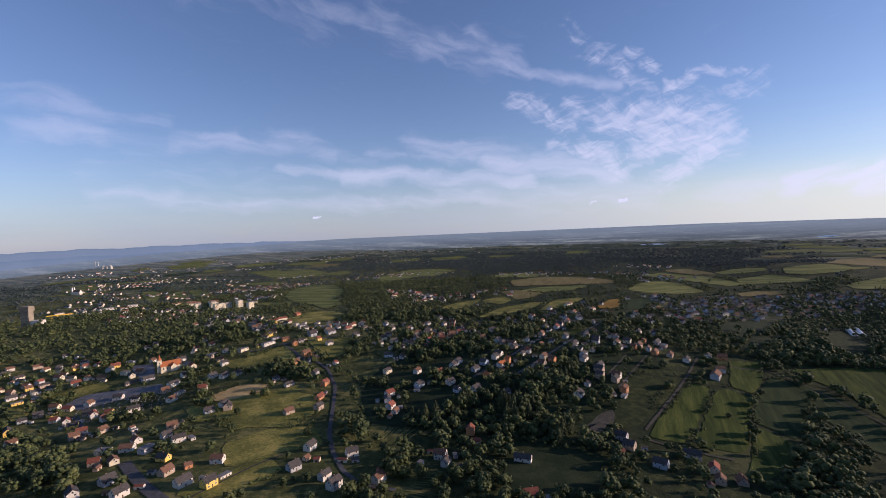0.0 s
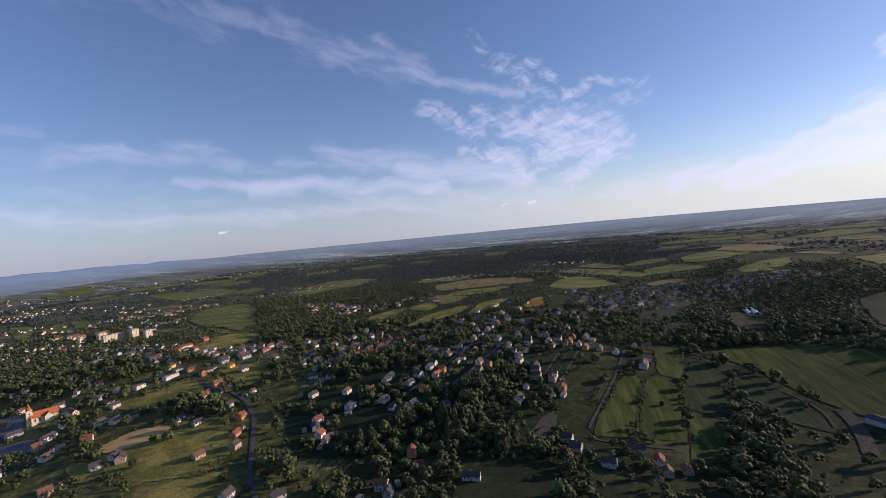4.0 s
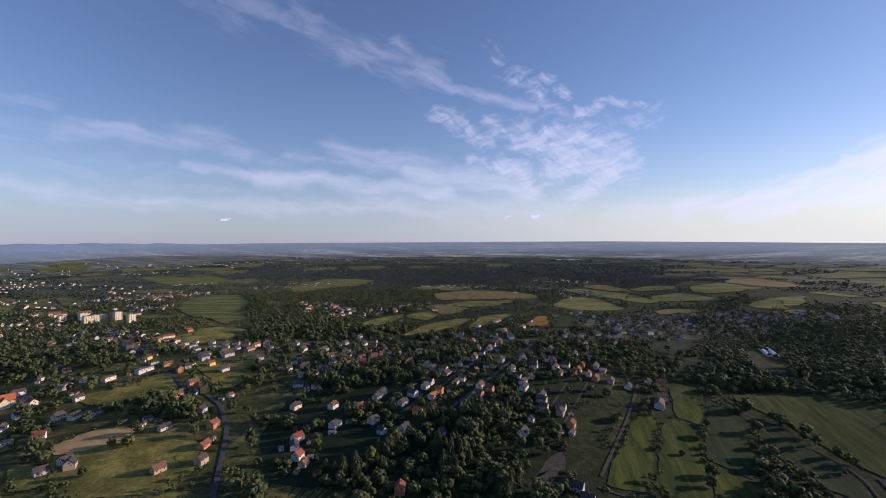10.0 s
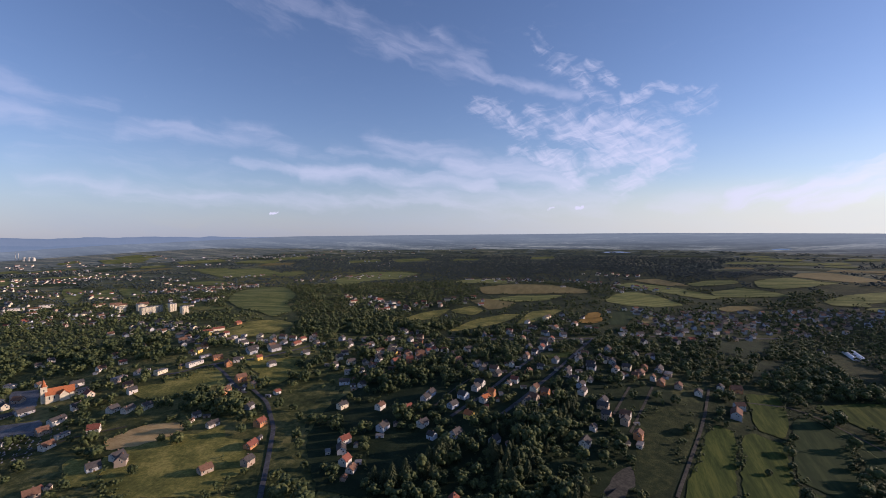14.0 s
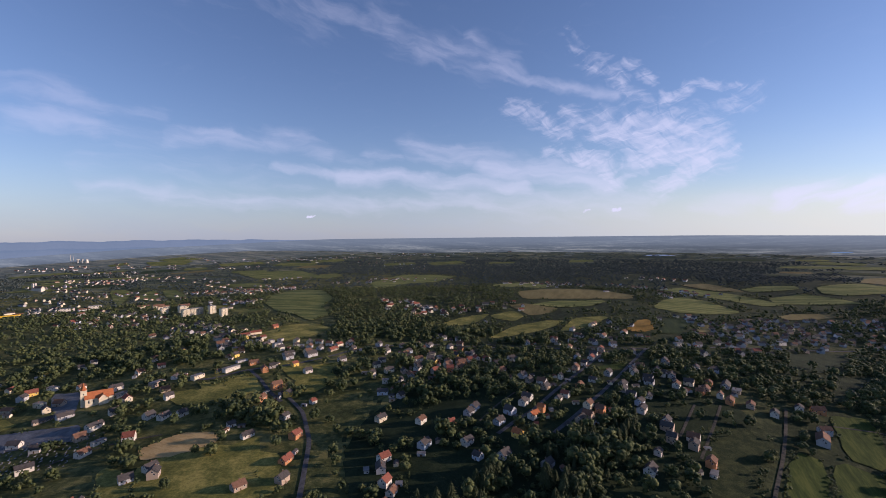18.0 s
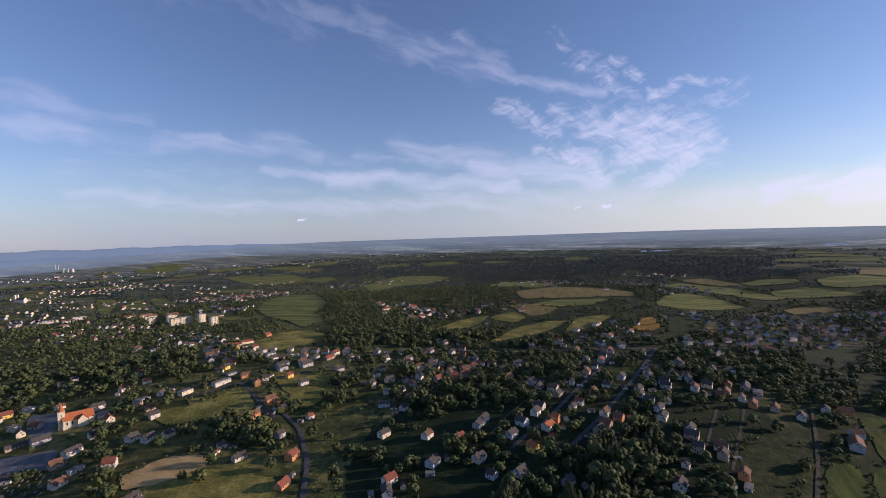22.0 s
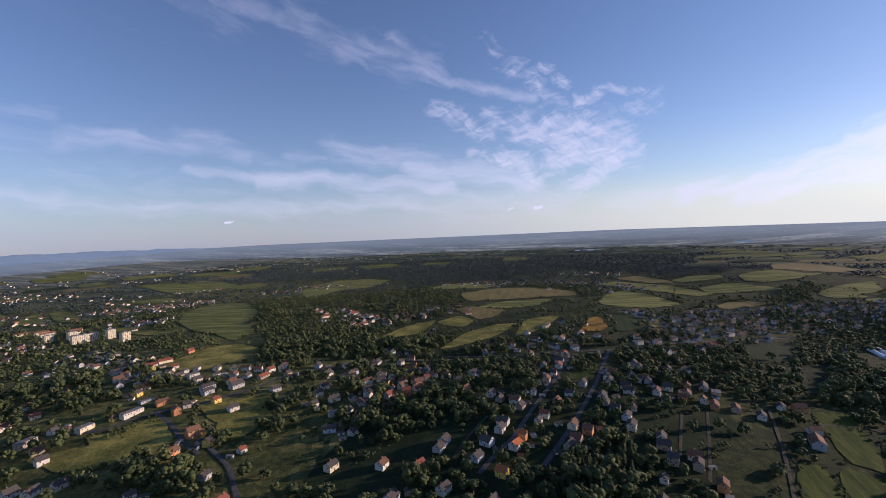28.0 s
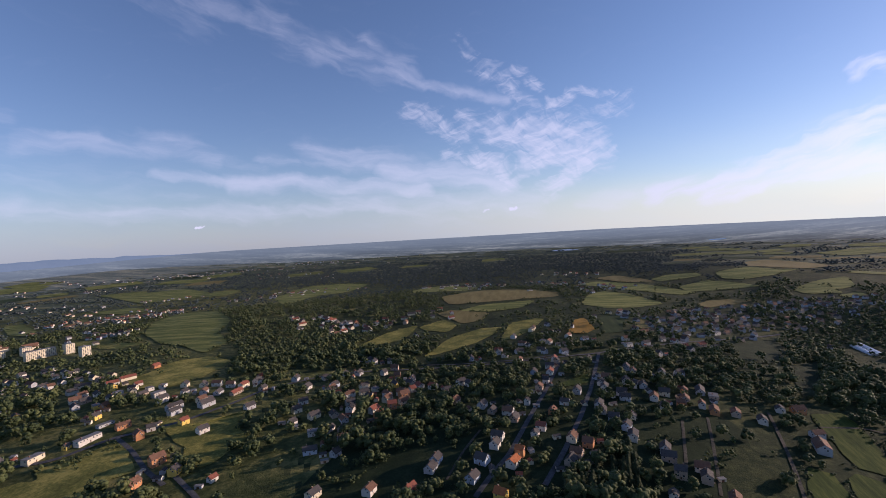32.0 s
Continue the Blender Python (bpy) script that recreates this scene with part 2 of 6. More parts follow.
# ---------------------------------------------------------------- materials
def material(name, shades, scale=1.0, rough=0.9, bump=0.0, bump_scale=None, random=0.0, second=0.25, island=False, spec=0.1, warp=0.0, stretch=None, metal=0.0, jitter=0.0):
    """Shades: colours from dark to light over noise at two scales. random: how much the piece's own number shifts the shade."""
    m = bpy.data.materials.new(name)
    m.use_nodes = True
    t = m.node_tree
    b = t.nodes["Principled BSDF"]
    b.inputs["Roughness"].default_value, b.inputs["Metallic"].default_value = rough, metal
    b.inputs["Specular IOR Level"].default_value = spec
    place = t.nodes.new("ShaderNodeNewGeometry").outputs["Position"]
    if stretch:
        mp = t.nodes.new("ShaderNodeMapping")
        wire(t, place, mp.inputs[0])
        mp.inputs["Rotation"].default_value = (0, 0, radians(stretch[0]))
        mp.inputs["Scale"].default_value = (stretch[1], stretch[2], 1)
        place = mp.outputs[0]
    big, fine = fbm(t, place, scale, 5.0, 0.6, warp), fbm(t, place, scale * 9.7, 3.0, 0.7)
    value = arith(t, "ADD", arith(t, "MULTIPLY", big, 1 - second), arith(t, "MULTIPLY", fine, second))
    value = steps(t, value, 0.33, 0.67)
    if random:
        if island:
            own = t.nodes.new("ShaderNodeNewGeometry").outputs["Random Per Island"]
        else:
            own = t.nodes.new("ShaderNodeObjectInfo").outputs["Random"]
        value = arith(t, "ADD", arith(t, "MULTIPLY", value, 1 - random), arith(t, "MULTIPLY", own, random))
    ramp = t.nodes.new("ShaderNodeValToRGB")
    wire(t, value, ramp.inputs[0])
    while len(ramp.color_ramp.elements) < len(shades):
        ramp.color_ramp.elements.new(0.5)
    for i, c in enumerate(shades):
        ramp.color_ramp.elements[i].position = i / max(1, len(shades) - 1)
        ramp.color_ramp.elements[i].color = (*c, 1)
    wire(t, ramp.outputs[0], b.inputs["Base Color"])
    if bump:
        bp = t.nodes.new("ShaderNodeBump")
        bp.inputs["Strength"].default_value, bp.inputs["Distance"].default_value = 1.0, bump
        wire(t, fbm(t, place, bump_scale or scale * 8, 3.0, 0.65), bp.inputs["Height"])
        wire(t, bp.outputs[0], b.inputs["Normal"])
    return m


M_GROUND = material("rough_meadow", [(0.030, 0.040, 0.014), (0.078, 0.086, 0.029), (0.210, 0.186, 0.066)], 0.012, 0.95, 0.6, 0.5, second=0.45)
# darker copy of the rough meadow, with shade put into its colour
M_SHADED = material("shaded_rough_meadow", [(0.017, 0.025, 0.011), (0.032, 0.042, 0.017), (0.080, 0.084, 0.032)], 0.010, 0.95, 0.6, 0.5, second=0.45)
M_MEADOW = material("mown_meadow", [(0.074, 0.082, 0.022), (0.160, 0.154, 0.038), (0.330, 0.278, 0.076)], 0.03, 0.95, 0.25, 0.8, second=0.4)
M_STRIPE = material("striped_meadow", [(0.022, 0.039, 0.008), (0.045, 0.064, 0.013), (0.090, 0.104, 0.022)], 0.12, 0.95, 0.2, 0.8, second=0.3, stretch=(-12, 1.0, 0.05))
M_CROP = material("green_crop", [(0.018, 0.032, 0.012), (0.028, 0.045, 0.016), (0.046, 0.063, 0.022)], 0.10, 0.95, 0.2, 0.8, second=0.3, stretch=(35, 1.0, 0.06))
M_WHEAT = material("ripening_field", [(0.125, 0.106, 0.040), (0.168, 0.140, 0.053), (0.215, 0.178, 0.070)], 0.06, 0.95, 0.2, 1.0, second=0.4, stretch=(20, 1.0, 0.15))
M_OCHRE = material("ochre_field", [(0.230, 0.135, 0.028), (0.290, 0.170, 0.036), (0.330, 0.200, 0.048)], 0.06, 0.95, 0.2, 1.0, second=0.4, stretch=(-15, 1.0, 0.12))
M_STUBBLE = material("bare_sandy_field", [(0.330, 0.225, 0.090), (0.440, 0.305, 0.130), (0.520, 0.380, 0.175)], 0.06, 0.95, 0.2, 1.0, second=0.4, stretch=(15, 0.35, 1.2))
M_SCRUB = material("scrub_grass", [(0.014, 0.022, 0.009), (0.028, 0.038, 0.014), (0.062, 0.068, 0.024)], 0.12, 0.95, 0.6, 0.6, second=0.45)
M_ASPHALT = material("old_asphalt", [(0.060, 0.060, 0.062), (0.082, 0.082, 0.085), (0.110, 0.110, 0.112)], 0.25, 0.85, 0.01, 8.0)
M_TRACK = material("gravel_track", [(0.044, 0.042, 0.034), (0.066, 0.062, 0.050), (0.092, 0.085, 0.068)], 0.35, 0.95, 0.05, 3.0)
# the plains step paler and bluer outwards, haze mixed into their base colours
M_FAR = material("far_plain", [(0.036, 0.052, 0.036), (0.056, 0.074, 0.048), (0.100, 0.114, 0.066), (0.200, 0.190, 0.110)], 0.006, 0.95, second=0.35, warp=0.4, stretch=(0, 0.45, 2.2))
# grass darkened in its base colour to stand for shaded hollows
M_GLADE = material("shaded_grass", [(0.013, 0.022, 0.010), (0.019, 0.030, 0.013), (0.034, 0.046, 0.020)], 0.05, 0.95, 0.3, 0.7, second=0.4)
# further out, with more haze mixed into the plain's colour
M_MIDFAR = material("hazed_mid_plain", [(0.080, 0.105, 0.095), (0.120, 0.148, 0.128), (0.190, 0.205, 0.160), (0.340, 0.330, 0.230)], 0.009, 0.95, second=0.4, warp=0.4, stretch=(0, 0.35, 2.6))


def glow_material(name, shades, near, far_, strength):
    """The distance with haze painted as emission: streaks of land, paler towards the skyline."""
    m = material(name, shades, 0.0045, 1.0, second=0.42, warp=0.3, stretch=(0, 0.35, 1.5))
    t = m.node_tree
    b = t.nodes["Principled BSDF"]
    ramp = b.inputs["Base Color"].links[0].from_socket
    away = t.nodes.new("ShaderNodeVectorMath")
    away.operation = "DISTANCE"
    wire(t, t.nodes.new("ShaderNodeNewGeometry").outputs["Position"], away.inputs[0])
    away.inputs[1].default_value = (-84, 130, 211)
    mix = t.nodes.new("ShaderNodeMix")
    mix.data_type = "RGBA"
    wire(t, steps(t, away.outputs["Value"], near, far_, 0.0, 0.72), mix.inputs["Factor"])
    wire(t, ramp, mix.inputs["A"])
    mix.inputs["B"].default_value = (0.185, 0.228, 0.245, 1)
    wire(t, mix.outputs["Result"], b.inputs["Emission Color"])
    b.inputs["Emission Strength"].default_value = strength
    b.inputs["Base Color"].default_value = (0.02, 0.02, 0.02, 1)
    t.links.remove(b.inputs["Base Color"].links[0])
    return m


M_DISTANT = glow_material("distant_haze_plain", [(0.018, 0.026, 0.028), (0.036, 0.048, 0.048), (0.090, 0.106, 0.095), (0.290, 0.295, 0.230)], 3800, 4800, 1.0)
M_FARFIELD = material("far_meadow", [(0.064, 0.082, 0.023), (0.130, 0.145, 0.040), (0.260, 0.250, 0.078)], 0.02, 0.95, second=0.35, stretch=(20, 0.35, 2.6))
M_LOT = material("paved_lot", [(0.080, 0.084, 0.092), (0.130, 0.135, 0.144), (0.210, 0.214, 0.220)], 0.12, 0.8, 0.02, 2.0, second=0.5)
M_WATER = material("lake_water", [(0.10, 0.13, 0.16), (0.13, 0.16, 0.19)], 0.01, 0.06, spec=0.5)

# ---------------------------------------------------------------- ground
# swells of the land: centre x, y, height
SWELLS = [
    (-700, 461, -4.8),
    (-489, 420, 9.6),
    (-308, 364, -2.7),
    (-112, 461, -9.1),
    (28, 489, -9.3),
    (168, 630, -13.9),
    (280, 602, -22.0),
    (-406, 532, -15.6),
    (-532, 672, 0.1),
    (-182, 658, 12.0),
    (-56, 826, 14.1),
    (84, 784, 4.6),
    (-503, 798, 6.7),
    (-798, 965, 10.9),
    (-644, 644, 13.6),
    (-630, 1302, 15.6),
    (420, 1190, -27.5),
    (224, 798, -4.4),
    (28, 1232, 11.0),
    (-336, 1330, 4.2),
    (-1078, 1092, -10.5),
    (182, 1582, -1.9),
    (0, 1778, 11.7),
    (-728, 350, -23.9),
    (-1959, 979, -23.5),
    (-1010, 1440, 20.0),
    (-690, 1230, -16.0),
    (-880, 1050, 8.0),
    (620, 2150, 28.0),
    (300, 1900, -12.0),
    (-450, 1750, 14.0),
    (-1900, 1500, -16.0),
]


def land(x, y):
    """Height of the ground; far out it climbs to the line of the horizon."""
    x, y = np.asarray(x, float), np.asarray(y, float)
    z = np.zeros(np.broadcast(x, y).shape)
    for a, b, h in SWELLS:
        z = z + h * np.exp(-((x - a) ** 2 + (y - b) ** 2) / (2 * (126 + 0.06 * math.hypot(a, b)) ** 2))
    r = np.hypot(x + 84, y - 130)
    s = np.clip((r - 3000) / 1850, 0, 1)
    turn = np.degrees(np.arctan2(x + 84, y - 130))
    low = 20 + 120 * np.clip((-33 - turn) / 32, 0, 1.4) ** 1.6 + 22 * np.clip((turn - 8) / 24, 0, 1.5)
    return z + np.where(r > 3000, 211 * (1 - (r / 3000) * (1 - s)) - low * s, 0.0)


def mesh_of(name, verts, faces, mats, smooth=False, slots=None):
    me = bpy.data.meshes.new(name)
    me.from_pydata(verts, [], faces)
    for m in mats if isinstance(mats, (list, tuple)) else [mats]:
        me.materials.append(m)
    if slots is not None:
        me.polygons.foreach_set("material_index", slots)
    if smooth:
        me.polygons.foreach_set("use_smooth", [True] * len(me.polygons))
    me.update()
    return me


def build_ground():
    """One sheet, finer near the flight, in rings out to the horizon."""
    angles = np.radians(np.linspace(0, 360, 361)[:-1])
    radii = np.concatenate([np.arange(0, 1900, 14.0), np.geomspace(1900, 4850, 120)])
    r, a = np.meshgrid(radii, angles, indexing="ij")
    x, y = -250 + r * np.sin(a), 350 + r * np.cos(a)
    out = np.clip((r - 3200) / 1500, 0, 1)
    x, y = x + out * 166, y - out * 220
    z = land(x, y)
    n, k = r.shape
    verts = np.stack([x, y, z], -1).reshape(-1, 3)
    i, j = np.meshgrid(np.arange(n - 1), np.arange(k), indexing="ij")
    j2 = (j + 1) % k
    faces = np.stack([i * k + j, i * k + j2, (i + 1) * k + j2, (i + 1) * k + j], -1).reshape(-1, 4)
    # the surface turns from meadow to haze-painted far plain over a ragged belt
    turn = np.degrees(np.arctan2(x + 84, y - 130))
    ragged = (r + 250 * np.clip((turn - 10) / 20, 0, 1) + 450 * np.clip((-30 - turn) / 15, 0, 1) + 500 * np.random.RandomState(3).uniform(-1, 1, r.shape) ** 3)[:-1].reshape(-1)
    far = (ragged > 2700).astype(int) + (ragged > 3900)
    # right of -24 degrees the ground takes the darker copy painted for shade
    shaded_side = (turn[:-1] + 5 * np.random.RandomState(4).normal(size=turn[:-1].shape)).reshape(-1) > -24
    far[(far == 0) & shaded_side] = 3
    # past the woods the skyline's plain is its own backdrop, glowing as painted haze
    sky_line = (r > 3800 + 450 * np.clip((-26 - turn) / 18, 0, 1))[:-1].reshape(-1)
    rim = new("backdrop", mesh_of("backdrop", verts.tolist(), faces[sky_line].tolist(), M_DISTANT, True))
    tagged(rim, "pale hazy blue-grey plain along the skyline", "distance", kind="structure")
    ob = new("ground", mesh_of("ground", verts.tolist(), faces[~sky_line].tolist(), [M_GROUND, M_FAR, M_MIDFAR, M_SHADED], True, far[~sky_line].tolist()))
    return tagged(ob, "rolling dark green rough meadow and garden ground", "ground", kind="structure")


build_ground()

# ---------------------------------------------------------------- fields, roads, woods
CLEAR, WOODS, LINES, HOUSES, EDGES = [], [], [], [], []


def inside(px, py, poly):
    """Which of the points lie in the polygon."""
    hit = np.zeros(px.shape, bool)
    xs, ys = [p[0] for p in poly], [p[1] for p in poly]
    near = np.nonzero((px > min(xs)) & (px < max(xs)) & (py > min(ys)) & (py < max(ys)))[0]
    qx, qy = px[near], py[near]
    odd = np.zeros(qx.shape, bool)
    for (ax, ay), (bx, by) in zip(poly, poly[1:] + poly[:1]):
        if ay == by:
            continue
        odd ^= ((ay > qy) != (by > qy)) & (qx < (bx - ax) * (qy - ay) / (by - ay) + ax)
    hit[near] = odd
    return hit


def field(mat, poly, clear=True):
    """A field laid on the ground: rings from its middle to a slightly uneven edge."""
    if clear:
        CLEAR.append(poly)
        EDGES.append(poly)
    cx, cy = sum(p[0] for p in poly) / len(poly), sum(p[1] for p in poly) / len(poly)
    off = math.hypot(cx + 84, cy - 130)
    if off > 900 and clear:
        for k in (1, 2, 3):
            g = k * min(34.0, (off - 700) * 0.035)
            CLEAR.append([(px - (cx + 84) / off * g, py - (cy - 130) / off * g) for px, py in poly])
    # rounded by corner cutting
    for _ in range(1 if len(poly) > 4 else 2):
        cut = []
        for (ax, ay), (bx, by) in zip(poly, poly[1:] + poly[:1]):
            cut += [(ax * 0.88 + bx * 0.12, ay * 0.88 + by * 0.12), (ax * 0.12 + bx * 0.88, ay * 0.12 + by * 0.88)]
        poly = cut
    edge = []
    for (ax, ay), (bx, by) in zip(poly, poly[1:] + poly[:1]):
        n = max(1, int(math.hypot(bx - ax, by - ay) / 9))
        for i in range(n):
            x, y = ax + (bx - ax) * i / n, ay + (by - ay) * i / n
            edge.append((x + 3.2 * noise.noise((x * 0.08, y * 0.08, 0)), y + 3.2 * noise.noise((x * 0.08, y * 0.08, 7))))
    edge = np.array(edge)
    mid = edge.mean(0)
    far = math.hypot(mid[0] + 84, mid[1] - 130)
    rings = max(3, int(np.hypot(*(edge - mid).T).max() / 14))
    pts = np.concatenate([mid + (edge - mid) * k / rings for k in range(1, rings + 1)] + [mid[None]])
    z = land(pts[:, 0], pts[:, 1]) + (0.25 if clear else 0.12) + far * 0.0006
    n, faces = len(edge), []
    for i in range(n):
        j = (i + 1) % n
        faces.append((rings * n, i, j))
        for k in range(rings - 1):
            faces.append((k * n + i, (k + 1) * n + i, (k + 1) * n + j, k * n + j))
    ob = new("field", mesh_of("field", np.column_stack([pts, z]).tolist(), faces, mat, True))
    words = {"mown_meadow": "sunlit yellow-green mown meadow between hedges", "striped_meadow": "green meadow with mowing stripes along its length",
             "green_crop": "dark green crop field with faint drill rows", "ripening_field": "pale golden ripening grain field",
             "ochre_field": "warm ochre ripe grain field by the road", "bare_sandy_field": "bare sandy brown field with worn tracks",
             "scrub_grass": "rough olive scrub grass with low weeds", "shaded_grass": "grass hollow among trees, painted dark green for its shade",
             "paved_lot": "grey worn paved yard beside buildings", "far_meadow": "pale green far meadow between woods", "gravel_track": "pale dusty gravel yard beside the trees"}
    return tagged(ob, words[mat.name], "field", "fields", "structure")


def road(name, width, mat, line):
    """A strip along a bent line, a little above the ground, with a crown."""
    LINES.append((line, width))
    pts = []
    for (ax, ay), (bx, by) in zip(line, line[1:]):
        n = max(2, int(math.hypot(bx - ax, by - ay) / 6))
        pts += [(ax + (bx - ax) * i / n, ay + (by - ay) * i / n) for i in range(n)]
    pts = np.array(pts + [line[-1]], float)
    for _ in range(3):
        pts[1:-1] = (pts[:-2] + 2 * pts[1:-1] + pts[2:]) / 4
    way = np.gradient(pts, axis=0)
    side = np.column_stack([-way[:, 1], way[:, 0]]) / np.hypot(*way.T)[:, None]
    verts, faces = [], []
    for i, (p, s) in enumerate(zip(pts, side)):
        for k, lift in ((-0.5, 0.42), (0.0, 0.52), (0.5, 0.42)):
            q = p + s * width * k
            verts.append((q[0], q[1], float(land(q[0], q[1])) + lift + 0.0004 * math.hypot(*p)))
        if i:
            a, b = 3 * i - 3, 3 * i
            faces += [(a, a + 1, b + 1, b), (a + 1, a + 2, b + 2, b + 1)]
    ob = new(name, mesh_of(name, verts, faces, mat, True))
    words = "narrow grey asphalt village road" if mat is M_ASPHALT else "pale gravel track along the fields"
    return tagged(ob, words, "road", "roads", "structure")


def wood(kind, poly):
    WOODS.append((kind, poly))


# roads: name, width, surface, line
road('road', 5.6, M_ASPHALT, [(-680, 630), (-635, 645), (-609, 692), (-587, 706), (-558, 737), (-532, 795), (-521, 844), (-465, 914), (-407, 940), (-294, 951), (-192, 964), (-62, 1009), (93, 1108), (327, 1264)])
road('road', 4.8, M_ASPHALT, [(-609, 692), (-565, 667), (-523, 637), (-489, 619)])
road('road', 4.8, M_ASPHALT, [(-488, 632), (-445, 605), (-395, 551), (-349, 478), (-315, 423), (-283, 386), (-252, 358), (-226, 346), (-193, 348)])
road('road', 4.8, M_ASPHALT, [(-210, 617), (-197, 650), (-185, 673), (-172, 719), (-159, 767), (-145, 818), (-125, 914), (-117, 963)])
road('road', 4.8, M_ASPHALT, [(-155, 635), (-135, 684), (-111, 755), (-91, 829), (-70, 928), (-52, 1016)])
road('track', 2.8, M_TRACK, [(18, 775), (2, 718), (-11, 674), (-20, 645)])
road('track', 2.8, M_TRACK, [(-11, 761), (-25, 711), (-35, 676)])
road('track', 3.2, M_TRACK, [(91, 808), (71, 735), (55, 684), (33, 621), (15, 569), (10, 553)])
road('track', 3.4, M_TRACK, [(5, 533), (24, 527), (47, 526), (70, 523), (89, 524)])
road('track', 2.8, M_TRACK, [(130, 789), (180, 800), (208, 779), (236, 731), (258, 691), (271, 656), (272, 626), (263, 592)])
road('road', 11.2, M_ASPHALT, [(-477, 306), (-442, 291), (-407, 277), (-365, 264)])
road('road', 7.2, M_ASPHALT, [(-704, 393), (-620, 354), (-607, 340)])
road('track', 2.4, M_TRACK, [(-575, 346), (-573, 367), (-569, 389)])
road('track', 3.2, M_TRACK, [(-621, 434), (-607, 466), (-594, 483), (-559, 511)])
road('track', 2.4, M_TRACK, [(-351, 274), (-347, 305), (-342, 340), (-331, 368)])
road('track', 2.4, M_TRACK, [(-236, 638), (-227, 680), (-214, 720)])
road('road', 4.0, M_ASPHALT, [(-320, 970), (-254, 969), (-161, 982), (-102, 1018)])

road('track', 13.0, M_TRACK, [(292, 634), (286, 600), (272, 560), (256, 524)])

# fields
field(M_STRIPE, [(71, 710), (96, 700), (50, 539), (8, 538)])  # strip a
field(M_STRIPE, [(100, 699), (115, 710), (140, 700), (120, 610), (103, 544), (54, 538)])  # strip b
field(M_STRIPE, [(127, 621), (144, 606), (161, 587), (135, 518), (91, 476), (107, 542)])  # strip c
field(M_STRIPE, [(134, 815), (178, 835), (170, 775), (145, 712), (119, 719)])  # strip d
field(M_CROP, [(147, 707), (172, 765), (185, 778), (216, 744), (197, 690), (164, 602), (147, 615), (128, 632)])  # shade mid
field(M_CROP, [(191, 784), (251, 734), (260, 624), (256, 574), (222, 611), (204, 686), (220, 746)])  # shade crop
field(M_STRIPE, [(207, 817), (288, 852), (357, 852), (431, 798), (470, 734), (463, 682), (354, 550), (347, 574), (303, 611), (277, 678), (253, 760)])  # big meadow
field(M_SCRUB, [(397, 1217), (387, 1152), (396, 1038), (338, 920), (322, 985), (317, 1036)])  # tunnel meadow
field(M_SCRUB, [(-8, 683), (28, 726), (56, 716), (29, 641), (7, 564), (-15, 543), (-24, 563)])  # scrub slope
field(M_SCRUB, [(-5, 717), (39, 729), (42, 697), (36, 663), (-14, 646), (-6, 683)])  # scrub gardens
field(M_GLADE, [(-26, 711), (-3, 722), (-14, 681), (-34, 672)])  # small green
field(M_TRACK, [(-60, 511), (-40, 565), (-25, 586), (-20, 570), (-37, 523)])  # gravel lot
field(M_STUBBLE, [(-555, 482), (-541, 520), (-500, 536), (-485, 513), (-505, 483), (-529, 464)])  # sandy
field(M_MEADOW, [(-522, 454), (-500, 485), (-472, 508), (-453, 544), (-410, 495), (-362, 438), (-383, 421), (-452, 401)])  # west meadow
field(M_MEADOW, [(-410, 363), (-395, 413), (-343, 438), (-303, 399), (-337, 374), (-363, 327)])  # west meadow b
field(M_MEADOW, [(-641, 631), (-618, 645), (-601, 684), (-571, 667), (-533, 636), (-545, 623), (-587, 612), (-612, 613)])  # road meadow
field(M_MEADOW, [(-525, 693), (-500, 741), (-459, 703), (-470, 646), (-494, 649)])  # orchard meadow
field(M_MEADOW, [(-613, 749), (-549, 724), (-500, 771), (-480, 685), (-525, 681)])  # cross meadow
field(M_FARFIELD, [(-3336, 2642), (-3306, 2822), (-3061, 2834), (-3134, 2613)])  # far left a
field(M_FARFIELD, [(-1156, 1991), (-1208, 2407), (-1046, 2495), (-889, 2404), (-884, 2100), (-981, 2008), (-955, 1708)])  # far pasture
field(M_FARFIELD, [(-589, 2008), (-505, 2182), (-330, 2029), (-353, 1886), (-560, 1904)])  # crest strip
field(M_WHEAT, [(-428, 1712), (-328, 1864), (-206, 1904), (-54, 1775), (-63, 1680), (-218, 1614), (-370, 1551)])  # tawny field
field(M_FARFIELD, [(-333, 1457), (-280, 1547), (-131, 1614), (-165, 1499), (-247, 1435)])  # hedge strip
field(M_WHEAT, [(-386, 1425), (-354, 1474), (-249, 1425), (-262, 1328), (-304, 1296), (-335, 1349)])  # stubble crescent
field(M_MEADOW, [(-400, 1271), (-355, 1347), (-313, 1285), (-324, 1216), (-376, 1238)])  # hamlet croft
field(M_MEADOW, [(-491, 1087), (-461, 1224), (-404, 1296), (-403, 1211), (-408, 1154), (-454, 1124)])  # hamlet slope
field(M_MEADOW, [(-339, 1018), (-314, 1162), (-261, 1240), (-211, 1254), (-224, 1194), (-253, 1123), (-292, 1069)])  # long green
field(M_MEADOW, [(-213, 1120), (-198, 1288), (-139, 1340), (-120, 1327), (-151, 1217), (-174, 1164)])  # bright lens
field(M_OCHRE, [(-84, 1172), (-60, 1306), (-33, 1332), (-28, 1208), (-51, 1166)])  # ochre
field(M_CROP, [(-22, 1169), (-1, 1337), (35, 1391), (71, 1402), (42, 1283), (17, 1179)])  # ochre next
field(M_WHEAT, [(51, 1223), (67, 1313), (101, 1335), (87, 1239)])  # wheat small
